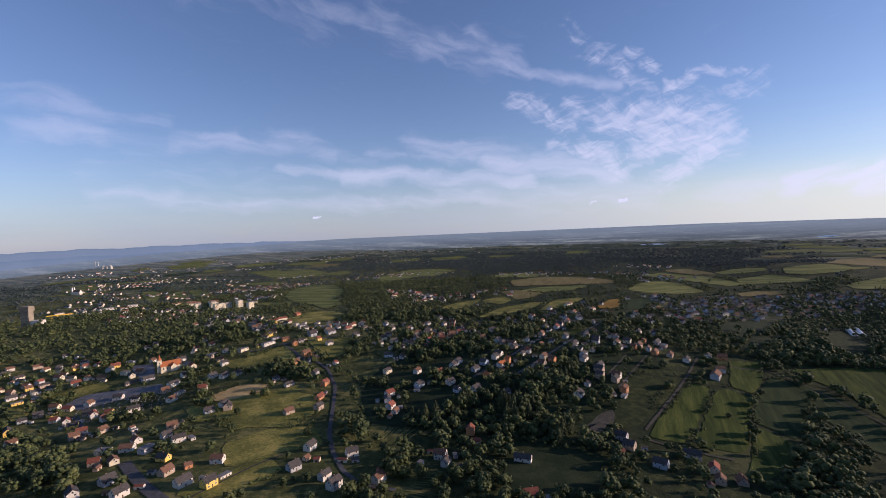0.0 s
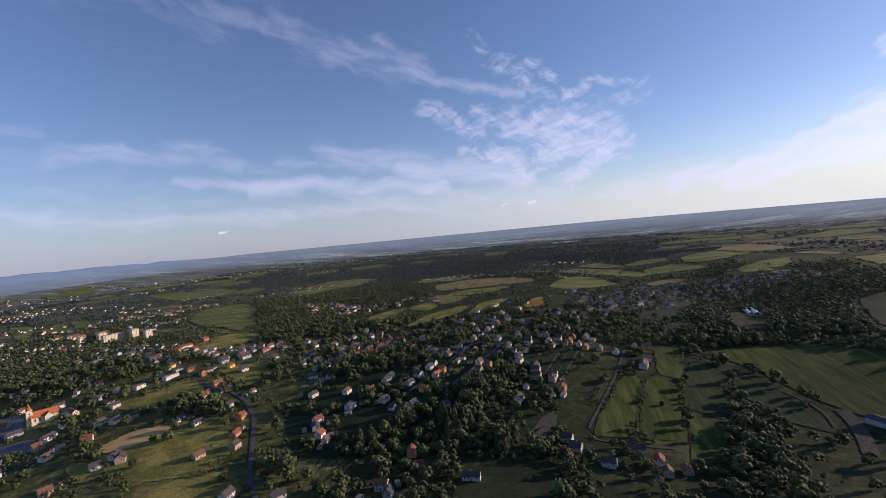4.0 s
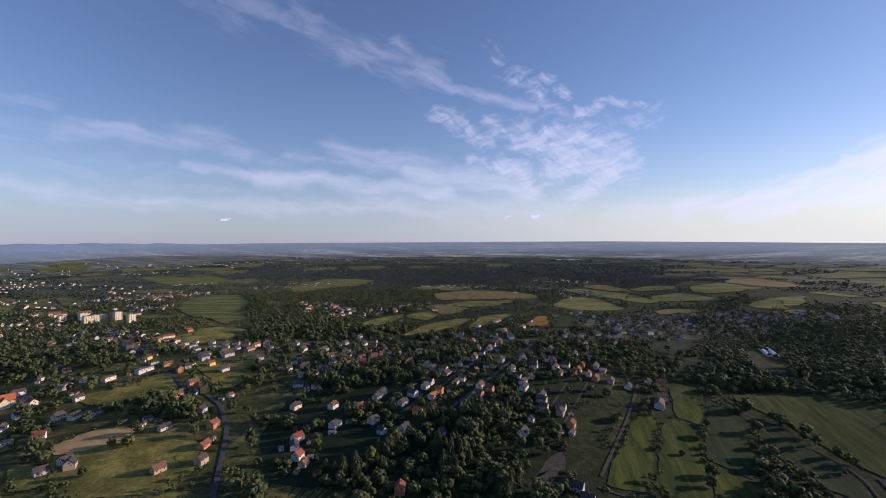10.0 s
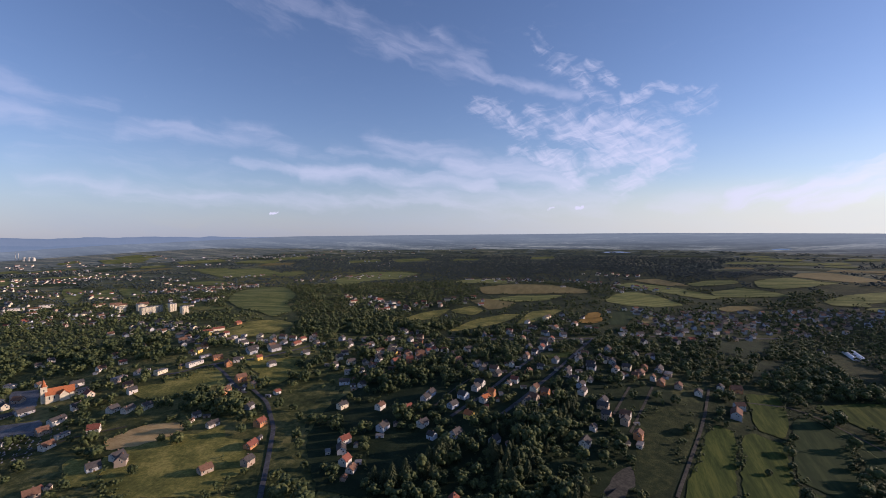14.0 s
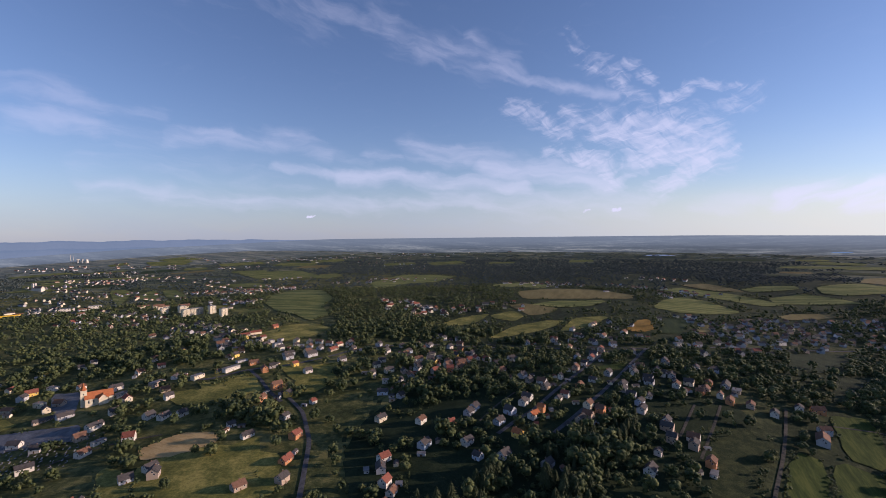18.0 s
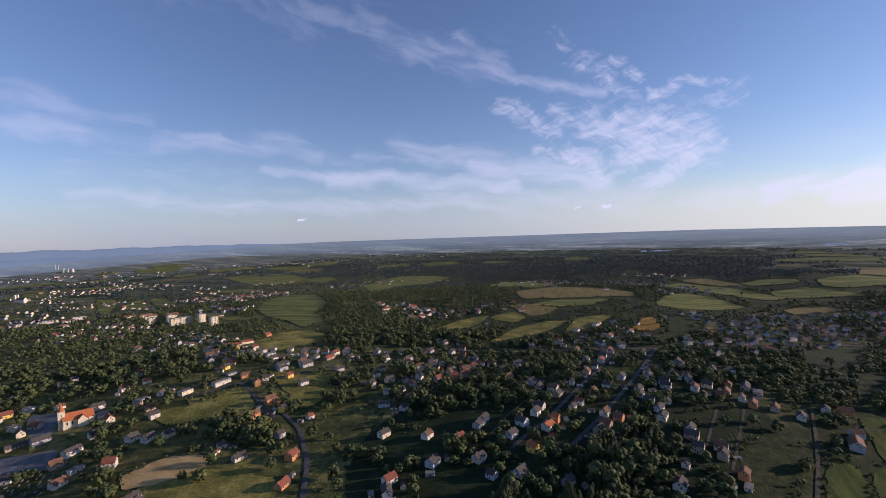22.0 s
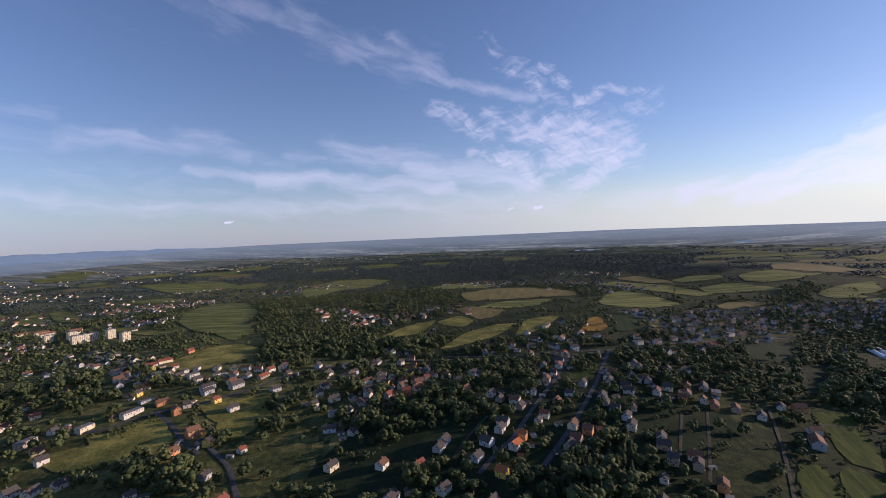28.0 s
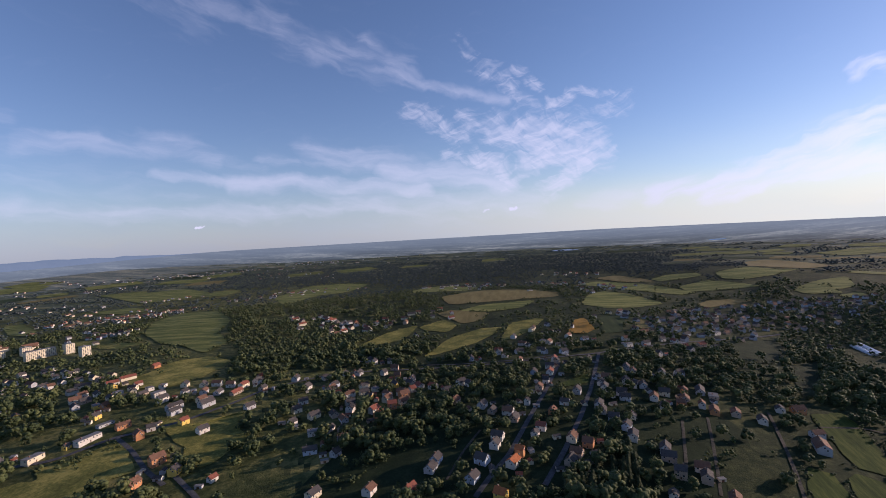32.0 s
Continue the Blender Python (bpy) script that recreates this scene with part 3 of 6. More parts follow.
field(M_FARFIELD, [(-16, 1536), (24, 1706), (85, 1818), (149, 1758), (204, 1568), (115, 1492), (41, 1474)])  # sloping field
field(M_FARFIELD, [(32, 2037), (111, 2125), (238, 2004), (306, 1879), (348, 1757), (289, 1721), (208, 1815), (113, 1923)])  # long strip
field(M_WHEAT, [(117, 2237), (217, 2297), (292, 2092), (303, 2030), (206, 2053)])  # tan strip
field(M_FARFIELD, [(301, 2091), (385, 2161), (476, 2137), (472, 2062), (374, 2026), (318, 2027)])  # saddle
field(M_FARFIELD, [(335, 1891), (449, 1968), (510, 1889), (547, 1803), (445, 1781), (334, 1779)])  # saddle low
field(M_FARFIELD, [(501, 1968), (527, 2102), (688, 2211), (741, 2071), (811, 2101), (668, 1970), (554, 1925)])  # ridge fields
field(M_WHEAT, [(716, 2300), (899, 2724), (1045, 2816), (1068, 2523), (1045, 2312), (848, 2123), (764, 2171)])  # ridge top
field(M_WHEAT, [(273, 1551), (323, 1612), (372, 1632), (436, 1606), (363, 1552), (285, 1513)])  # tan lens
field(M_FARFIELD, [(605, 1744), (702, 1831), (839, 1908), (751, 1727), (642, 1665), (603, 1699)])  # east olive
field(M_FARFIELD, [(634, 1606), (711, 1652), (688, 1586), (638, 1575)])  # east tip
field(M_FARFIELD, [(-2157, 1513), (-2129, 1556), (-2036, 1527), (-1670, 1219), (-1822, 1305)])  # left green a
field(M_FARFIELD, [(-1931, 1481), (-2024, 1623), (-1768, 1446), (-1638, 1334), (-1817, 1380)])  # left green b
field(M_FARFIELD, [(-1947, 1594), (-1929, 1644), (-1678, 1493), (-1592, 1392), (-1698, 1424)])  # left green c
field(M_FARFIELD, [(-1212, 1426), (-1281, 1633), (-1145, 1621), (-945, 1401), (-880, 1256), (-792, 1164), (-775, 1059), (-888, 1140), (-969, 1173), (-1107, 1282)])  # hill upper
field(M_MEADOW, [(-784, 869), (-772, 924), (-790, 999), (-741, 1034), (-673, 998), (-653, 900), (-673, 840), (-741, 843)])  # hill lower
field(M_FARFIELD, [(-1173, 1178), (-1118, 1208), (-1010, 1182), (-1051, 1143)])  # town strip
field(M_FARFIELD, [(-2345, 2361), (-2176, 2496), (-2042, 2327), (-2249, 2291)])  # plain strip a
field(M_FARFIELD, [(-3325, 2532), (-3061, 2730), (-2937, 2535), (-3087, 2409)])  # plain strip b
field(M_FARFIELD, [(-3406, 2321), (-3429, 2473), (-3320, 2425), (-3295, 2273)])  # plain strip c
field(M_FARFIELD, [(-1875, 1794), (-1709, 1895), (-1535, 1812), (-1563, 1737)])  # olive hill
field(M_MEADOW, [(-1273, 1209), (-1289, 1250), (-1170, 1244), (-1059, 1172), (-1075, 1147)])  # flats meadow
field(M_FARFIELD, [(-1543, 2381), (-1482, 2173), (-1575, 2140), (-1664, 2347)])  # ridge west
field(M_FARFIELD, [(584, 1717), (711, 1783), (684, 1712), (665, 1634), (584, 1651)])  # east far a
field(M_CROP, [(638, 1211), (754, 1240), (828, 1199), (573, 867), (507, 917)])  # east crop
field(M_WHEAT, [(1186, 1995), (1435, 2179), (1627, 2237), (1452, 2010), (1193, 1887)])  # east tan
field(M_FARFIELD, [(969, 1812), (1128, 1875), (1298, 1809), (1088, 1537), (930, 1458), (928, 1628)])  # east pasture
field(M_FARFIELD, [(1352, 3019), (1707, 3113), (1715, 2893), (1389, 2814)])  # pale rise
field(M_FARFIELD, [(1680, 2769), (1905, 2811), (2084, 2832), (1962, 2673), (1711, 2573)])  # far tan
field(M_STRIPE, [(-126, 849), (-81, 899), (-91, 854), (-124, 835)])  # east yard
field(M_WHEAT, [(-425, 851), (-410, 898), (-399, 890), (-413, 840)])  # yellow yard
field(M_MEADOW, [(-404, 809), (-387, 881), (-377, 863), (-389, 819)])  # green yard
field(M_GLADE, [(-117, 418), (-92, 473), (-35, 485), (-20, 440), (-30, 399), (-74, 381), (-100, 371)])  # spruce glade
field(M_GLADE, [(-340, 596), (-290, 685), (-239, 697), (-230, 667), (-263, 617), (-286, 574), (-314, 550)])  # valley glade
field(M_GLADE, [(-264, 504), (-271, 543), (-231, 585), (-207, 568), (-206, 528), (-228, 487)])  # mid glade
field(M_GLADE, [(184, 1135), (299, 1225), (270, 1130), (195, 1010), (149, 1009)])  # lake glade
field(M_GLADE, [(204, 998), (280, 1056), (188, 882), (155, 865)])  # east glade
field(M_MEADOW, [(-528, 477), (-464, 522), (-403, 518), (-364, 464), (-406, 435), (-431, 395)])  # yard w1
field(M_MEADOW, [(-540, 327), (-538, 367), (-467, 348), (-478, 325)])  # yard w2
field(M_MEADOW, [(-371, 273), (-353, 330), (-346, 364), (-308, 340), (-322, 288)])  # yard w3
field(M_MEADOW, [(-559, 445), (-499, 446), (-465, 418), (-498, 403)])  # yard w4
field(M_SCRUB, [(-448, 301), (-453, 331), (-422, 326), (-417, 304)])  # yard w5
field(M_MEADOW, [(-875, 389), (-889, 417), (-786, 383), (-780, 357)])  # yard w6
field(M_MEADOW, [(-669, 588), (-620, 615), (-573, 607), (-597, 569)])  # yard n1
field(M_MEADOW, [(-621, 654), (-593, 684), (-553, 651), (-580, 624)])  # yard n2
field(M_MEADOW, [(-627, 600), (-596, 676), (-540, 618), (-576, 573)])  # yard n3
field(M_SCRUB, [(-197, 711), (-175, 740), (-185, 690)])  # yard c1
field(M_GLADE, [(-280, 453), (-346, 536), (-365, 613), (-336, 757), (-259, 795), (-175, 805), (-93, 799), (-18, 808), (47, 767), (25, 675), (-13, 543)], False)  # valley floor among the trees, its shade laid on as dark grass
field(M_LOT, [(-829, 555), (-788, 571), (-725, 522), (-739, 506)])  # lot
field(M_SCRUB, [(-230, 431), (-215, 456), (-188, 445), (-190, 428), (-213, 417)])  # brown garden
field(M_MEADOW, [(-835, 426), (-812, 490), (-763, 485), (-792, 425)])  # grave meadow
field(M_LOT, [(-773, 411), (-783, 451), (-729, 484), (-682, 506), (-650, 471), (-705, 443), (-727, 410)])  # churchyard
wood('leaf', [(-2174, 3206), (-1898, 3403), (-1506, 3614), (-1048, 3667), (-613, 3748), (-190, 3828), (212, 3745), (563, 3619), (867, 3494), (1149, 3423), (1343, 3224), (1437, 3077), (1338, 2880), (1061, 2854), (908, 2762), (763, 2480), (508, 2182), (330, 2308), (240, 2477), (-5, 2771), (-148, 2613), (-398, 2324), (-626, 2141), (-879, 2440), (-1076, 2567), (-1260, 2513), (-1533, 2609), (-1838, 2711)])  # the long forest ridge
wood('spruce', [(-158, 566), (-151, 629), (-104, 680), (-71, 699), (-84, 613), (-106, 568), (-114, 523), (-128, 498), (-154, 537)])
wood('spruce', [(-96, 491), (-69, 540), (-61, 523), (-74, 481)])
wood('spruce', [(-212, 499), (-196, 556), (-178, 545), (-197, 496)])
wood('spruce', [(-251, 489), (-240, 501), (-212, 546), (-201, 530), (-220, 481)])
wood('grove', [(-1663, 1019), (-1460, 1020), (-1191, 986), (-822, 811), (-689, 688), (-814, 675), (-910, 637), (-878, 573)])
wood('leaf', [(302, 1251), (392, 1206), (323, 1039), (318, 891), (291, 836), (212, 851), (165, 848), (183, 953)])
wood('leaf', [(166, 592), (204, 677), (189, 602), (203, 569), (177, 488), (115, 461), (133, 508)])
wood('leaf', [(-684, 996), (-629, 1049), (-569, 961), (-590, 899)])
wood('leaf', [(-750, 1192), (-669, 1332), (-390, 1124), (-379, 1002), (-471, 985), (-600, 999)])
wood('leaf', [(-331, 466), (-296, 460), (-266, 412), (-280, 400)])
wood('leaf', [(-772, 342), (-654, 319), (-484, 269), (-467, 241), (-522, 227)])
wood('leaf', [(-1171, 1807), (-892, 1453), (-723, 1190), (-683, 1062), (-783, 1140), (-948, 1383)])
wood('leaf', [(-433, 851), (-377, 829), (-277, 714), (-295, 693), (-338, 683), (-378, 694)])
wood('leaf', [(-559, 593), (-495, 611), (-446, 563), (-504, 539)])
wood('leaf', [(249, 1196), (433, 1376), (409, 1240), (549, 1365), (674, 1431), (1082, 1707), (509, 868), (430, 885), (369, 926), (242, 946), (197, 955)])
wood('leaf', [(289, 1243), (419, 1346), (535, 1316), (446, 1138), (414, 1193), (347, 1140), (247, 1030)])
wood('leaf', [(353, 1486), (683, 1615), (557, 1360), (464, 1354), (381, 1358)])
wood('leaf', [(332, 1235), (335, 1110), (263, 898), (218, 831), (196, 884), (196, 968)])
# tree strips added along the glades to cast shade over them
wood('leaf', [(-40, 492), (-20, 492), (-6, 440), (-18, 392), (-36, 395), (-24, 440)])
wood('leaf', [(-239, 705), (-214, 690), (-222, 662), (-250, 612), (-272, 566), (-286, 574), (-262, 617), (-232, 667)])
wood('leaf', [(-208, 572), (-190, 566), (-190, 528), (-214, 482), (-230, 487), (-206, 530)])
wood('leaf', [(-330, 640), (-318, 634), (-300, 590), (-296, 560), (-308, 562), (-314, 596)])
LONE = [(219, 773, 1.9), (120, 593, 1.3), (189, 673, 1.0), (137, 680, 0.9), (153, 713, 0.9), (-470, 494, 1.3), (-490, 493, 0.9), (-151, 381, 1.5), (-123, 381, 1.6), (110, 543, 0.8), (102, 628, 0.7), (219, 771, 1.2), (-474, 499, 1.1), (-461, 437, 0.9), (-338, 416, 1.0), (45, 675, 1.0)]

field(M_FARFIELD, [(-2246, 2305), (-1965, 2561), (-1546, 2201), (-1760, 1996)])  # far hill field


def far_fields(n, seed, turns, aways):
    """Long narrow fields strewn over the far plain, clear of each other."""
    rnd = random.Random(seed)
    taken = [(sum(p[0] for p in e) / len(e), sum(p[1] for p in e) / len(e), max(math.hypot(p[0] - e[0][0], p[1] - e[0][1]) for p in e) * 0.6) for e in EDGES]
    tries = 0
    while n and tries < 1500:
        tries += 1
        a, r = radians(rnd.uniform(*turns)), rnd.uniform(*aways)
        x, y, w, d = -84 + r * math.sin(a), 130 + r * math.cos(a), rnd.uniform(70, 190), rnd.uniform(40, 85)
        if any(math.hypot(x - tx, y - ty) < tr + w * 0.8 for tx, ty, tr in taken):
            continue
        taken.append((x, y, w * 0.8))
        n -= 1
        t = -a + radians(rnd.uniform(-22, 22))
        c, s = math.cos(t), math.sin(t)
        skew = rnd.uniform(-40, 40)
        field(rnd.choice((M_FARFIELD, M_FARFIELD, M_FARFIELD, M_WHEAT, M_CROP)), [(x + c * u - s * v, y + s * u + c * v) for u, v in ((-w, -d), (w * 0.9, -d * 0.8), (w + skew, d), (-w * 0.8 + skew, d * 0.9))])


far_fields(34, 21, (15, 47), (1750, 3650))
far_fields(16, 22, (-62, -32), (2300, 3700))
far_fields(5, 23, (-30, 14), (2500, 3650))

# ---------------------------------------------------------------- building materials
def walls(name, c):
    d = tuple(v * 0.82 for v in c)
    return material(name, [d, c, tuple(min(0.85, v * 1.06) for v in c)], 0.35, 0.85, 0.01, 6.0, random=0.35)


WALL = {"W": walls("white_render", (0.60, 0.56, 0.49)), "C": walls("cream_render", (0.66, 0.58, 0.42)), "Y": walls("yellow_render", (0.72, 0.50, 0.12)),
        "O": walls("orange_render", (0.50, 0.24, 0.11)), "B": walls("beige_brown_brick", (0.42, 0.33, 0.25)), "G": walls("grey_render", (0.42, 0.42, 0.42)),
        "L": walls("pale_blue_render", (0.44, 0.48, 0.54))}
WALL_WORD = {"W": "white rendered", "C": "cream rendered", "Y": "bright yellow rendered", "O": "orange-brown brick", "B": "beige brick", "G": "grey plastered", "L": "pale bluish-white"}


def tiles(name, a, b):
    return material(name, [a, b, tuple(v * 1.25 for v in b)], 0.5, 0.75, 0.05, 3.5, random=0.3, second=0.4)


ROOF = {"r": tiles("red_tiles", (0.15, 0.055, 0.038), (0.22, 0.082, 0.055)), "d": tiles("dark_grey_roof", (0.042, 0.038, 0.038), (0.080, 0.072, 0.068)),
        "n": tiles("brown_tiles", (0.105, 0.060, 0.040), (0.170, 0.095, 0.062)), "o": tiles("orange_tiles", (0.30, 0.10, 0.04), (0.40, 0.14, 0.055)),
        "f": tiles("felt_roof", (0.12, 0.12, 0.12), (0.19, 0.185, 0.18))}
ROOF_WORD = {"r": "red tiled gable roof", "d": "dark grey gable roof", "n": "brown tiled gable roof", "o": "orange tiled gable roof", "f": "flat felt roof"}
M_GLASS = material("window_glass", [(0.02, 0.025, 0.03), (0.04, 0.045, 0.05)], 0.4, 0.08, spec=0.6)
M_FRAME = material("window_frame", [(0.55, 0.54, 0.52), (0.68, 0.67, 0.65)], 0.8, 0.5)
M_BRICK = material("chimney_brick", [(0.20, 0.09, 0.06), (0.30, 0.15, 0.10)], 1.5, 0.9, 0.02, 6.0)
M_DOOR = material("door_wood", [(0.08, 0.045, 0.025), (0.14, 0.08, 0.045)], 1.2, 0.6)
M_CONCRETE = material("weathered_concrete", [(0.20, 0.17, 0.125), (0.26, 0.22, 0.165), (0.32, 0.28, 0.21)], 0.08, 0.9, 0.05, 1.0, second=0.4)
M_STEEL_Y = material("yellow_painted_steel", [(0.60, 0.38, 0.03), (0.70, 0.46, 0.05)], 0.3, 0.5)
M_FILM = material("tunnel_film", [(0.62, 0.65, 0.68), (0.74, 0.76, 0.78)], 0.3, 0.35, 0.05, 1.0, spec=0.5)
M_METAL = material("sheet_metal", [(0.055, 0.057, 0.062), (0.085, 0.087, 0.092)], 0.4, 0.6, 0.02, 4.0)
M_STONE = material("grave_stone", [(0.06, 0.06, 0.065), (0.20, 0.20, 0.205), (0.42, 0.41, 0.39)], 0.8, 0.4, random=0.7)
# the far ridge glows pale blue in place of hazy air
M_MOUNT = glow_material("haze_blue_hills", [(0.150, 0.200, 0.245), (0.158, 0.207, 0.252), (0.166, 0.215, 0.260)], 4890, 5000, 1.0)


def thing(name, label, category, m, group="", kind=""):
    ob = new(name)
    ob.empty_display_size = 0.5
    ob.matrix_world = m
    return tagged(ob, label, category, group, kind)


def part(name, me, parent, at=None, label=""):
    ob = new(name, me)
    ob.parent = parent
    if at is not None:
        ob.matrix_basis = at
    return tagged(ob, label)


def box_data(x0, x1, y0, y1, z0, z1, base=0):
    v = [(x, y, z) for z in (z0, z1) for y in (y0, y1) for x in (x0, x1)]
    f = [(0, 2, 3, 1), (4, 5, 7, 6), (0, 1, 5, 4), (2, 6, 7, 3), (0, 4, 6, 2), (1, 3, 7, 5)]
    return v, [tuple(i + base for i in q) for q in f]


def boxes(name, sizes, mats, slots=None):
    verts, faces, sl = [], [], []
    for n, s in enumerate(sizes):
        v, f = box_data(*s, base=len(verts))
        verts, faces = verts + v, faces + f
        sl += [slots[n] if slots else 0] * 6
    return mesh_of(name, verts, faces, mats, False, sl)


SHARED = {}


def shared(key, make):
    if key not in SHARED:
        SHARED[key] = make()
    return SHARED[key]


def window_mesh(w, h):
    """A frame with a sill and a pane set back in it, in one piece."""
    def make():
        x, z, g = w / 2 + 0.1, h / 2 + 0.1, 0.1
        ring = [(-x, -0.12, -z), (x, -0.12, -z), (x, -0.12, z), (-x, -0.12, z)]
        v = [(px, 0.02, pz) for px, _, pz in ring] + ring + [(px * (1 - g / x), -0.12, pz * (1 - g / z)) for px, _, pz in ring] + [(px * (1 - g / x), -0.03, pz * (1 - g / z)) for px, _, pz in ring]
        f = [(b + i, b + (i + 1) % 4, b + 4 + (i + 1) % 4, b + 4 + i) for b in (0, 4, 8) for i in range(4)] + [(12, 13, 14, 15)]
        return mesh_of("window", v, f, [M_GLASS, M_FRAME], False, [1] * 12 + [0])
    return shared(("window", w, h), make)


def gable_walls(w, d, h, rise):
    """Walls with gables at both ends, reaching into the ground."""
    x, y = w / 2, d / 2
    v = [(-x, -y, -2.5), (x, -y, -2.5), (x, y, -2.5), (-x, y, -2.5), (-x, -y, h), (x, -y, h), (x, y, h), (-x, y, h), (-x, 0, h + rise), (x, 0, h + rise)]
    return v, [(0, 1, 5, 4), (2, 3, 7, 6), (1, 2, 6, 9, 5), (3, 0, 4, 8, 7), (4, 5, 9, 8), (6, 7, 8, 9)]


def gable_roof(w, d, h, rise, over=0.6, thick=0.28):
    x, y = w / 2 + over * 0.7, d / 2 + over
    low = h - rise * over / (d / 2)
    v, f = [], []
    for s in (-1, 1):
        b = len(v)
        v += [(-x, s * y, low + 0.05), (x, s * y, low + 0.05), (x, 0, h + rise + 0.05), (-x, 0, h + rise + 0.05)]
        v += [(px, py, pz + thick) for px, py, pz in v[b:b + 4]]
        f += [tuple(i + b for i in q) for q in ((0, 1, 2, 3), (4, 7, 6, 5), (0, 4, 5, 1), (1, 5, 6, 2), (3, 7, 4, 0))]
    return v, f


def house(x, y, turn, w, d, h, code, far=False):
    """A detached house: walls, roof, chimney, door, each window."""
    wall, roof = code
    w, d, h = w * 0.96, d * 0.95, h * 0.92
    if d > w:
        w, d, turn = d, w, turn + 90
    HOUSES.append((x, y, max(w, d) * 0.62 + 1.5))
    rnd = random.Random(int(x * 31 + y * 17))
    z = float(land(x, y))
    ob = thing("house", f"{WALL_WORD[wall]} house with a {ROOF_WORD[roof]} among gardens", "house", pose(x, y, z, 0, 0, turn), "village houses")
    if roof == "f":
        part("wall", boxes("wall", [(-w / 2, w / 2, -d / 2, d / 2, -2.5, h)], WALL[wall]), ob)
        part("roof", boxes("roof", [(-w / 2 - 0.3, w / 2 + 0.3, -d / 2 - 0.3, d / 2 + 0.3, h, h + 0.35), (-w / 2 + 0.6, w / 2 - 0.6, -d / 2 + 0.6, d / 2 - 0.6, h + 0.35, h + 0.42)], ROOF["f"]), ob)
        top = h
    else:
        rise = d / 2 * (0.62 + 0.25 * rnd.random())
        v, f = gable_walls(w, d, h, rise)
        part("wall", mesh_of("wall", v, f, WALL[wall]), ob)
        v, f = gable_roof(w, d, h, rise)
        part("roof", mesh_of("roof", v, f, ROOF[roof]), ob)
        top = h + rise * 0.75
    if far:
        return ob
    if h > 3.5:
        cx = w * rnd.uniform(-0.3, 0.3)
        stack = part("chimney", shared("chimney", lambda: boxes("chimney", [(-0.4, 0.4, -0.4, 0.4, -1.5, 1.6)], M_BRICK)), ob, pose(cx, d * 0.12, top))
        part("cap", shared("cap", lambda: boxes("cap", [(-0.52, 0.52, -0.52, 0.52, 1.6, 1.82)], M_CONCRETE)), stack)
    near = math.hypot(x + 84, y - 130) < 900
    pane = window_mesh(1.3, 1.4)
    floors = max(1, int(h / 2.8))
    for s, gap in ((-1, 3.2), (1, 3.2)):
        n = max(1, int((w - 1.5) / gap)) if near else 2
        for k in range(floors if near else 1):
            for i in range(n):
                px = (i + 0.5) / n * (w - 1.2) - (w - 1.2) / 2
                if k == 0 and s < 0 and i == n // 2:
                    continue
                part("window", pane, ob, pose(px, s * d / 2, h - 1.35 - 2.7 * k, 0, 0, 0 if s < 0 else 180))
    for s in (-1, 1):
        part("window", pane, ob, pose(s * w / 2, d * 0.18 * s, h - 1.35, 0, 0, 90 * s))
        if near and roof != "f":
            part("window", pane, ob, pose(s * w / 2, 0, h + 0.9, 0, 0, 90 * s))
    part("door", shared("door", lambda: boxes("door", [(-0.55, 0.55, -0.08, 0.02, 0, 2.1), (-0.9, 0.9, -1.2, -0.05, -0.5, -0.02)], [M_DOOR, M_CONCRETE], [0, 1])), ob, pose(0, -d / 2, 0.25))
    return ob


FAR_V, FAR_F, FAR_S = [], [], []
FAR_MATS = [WALL["W"], WALL["C"], WALL["G"], WALL["L"], WALL["B"], ROOF["d"], ROOF["n"], ROOF["r"]]


def far_house(x, y, turn, w, d, h, wall, roof):
    """A house that stays far off, added to the joined ones."""
    HOUSES.append((x, y, max(w, d) * 0.6))
    m = pose(x, y, float(land(x, y)), 0, 0, turn)
    for (v, f), slot in ((gable_walls(w, d, h, d * 0.36), wall), (gable_roof(w, d, h, d * 0.36), roof)):
        b = len(FAR_V)
        FAR_V.extend(tuple(m @ Vector(q)) for q in v)
        FAR_F.extend(tuple(i + b for i in q) for q in f)
        FAR_S.extend([slot] * len(f))


def flats(x, y, turn, w, d, floors, label):
    """A block of flats with rows of windows and a parapet."""
    HOUSES.append((x, y, max(w, d) * 0.6))
    h = floors * 2.9 + 1
    ob = thing("apartment_block", label, "apartment block", pose(x, y, float(land(x, y)), 0, 0, turn), "blocks of flats")
    part("wall", boxes("wall", [(-w / 2, w / 2, -d / 2, d / 2, -2, h)], WALL["C"]), ob)
    part("roof", boxes("roof", [(-w / 2 - 0.2, w / 2 + 0.2, -d / 2 - 0.2, d / 2 + 0.2, h, h + 0.5), (-2, 2, -1.5, 1.5, h + 0.5, h + 2.6)], ROOF["f"]), ob)
    pane = window_mesh(1.7, 1.5)
    n = max(2, int(w / 3.6))
    for k in range(floors):
        for i in range(n):
            for s in (-1, 1):
                part("window", pane, ob, pose((i + 0.5) / n * w - w / 2, s * d / 2, 2.2 + 2.9 * k, 0, 0, 0 if s < 0 else 180))
    return ob


# ---------------------------------------------------------------- houses: x, y, turn, width, depth, wall height, colours
house(-738.1, 333.6, -25, 16, 9, 6, 'Yd')
house(-694.3, 375.6, -25, 12, 9, 6, 'Wr')
house(-619.5, 342.0, 71, 11, 9, 6, 'Bn')
house(-677.6, 399.4, -25, 14, 9, 6, 'Wr')
house(-643.2, 393.5, 78, 12, 9, 6, 'Wr')
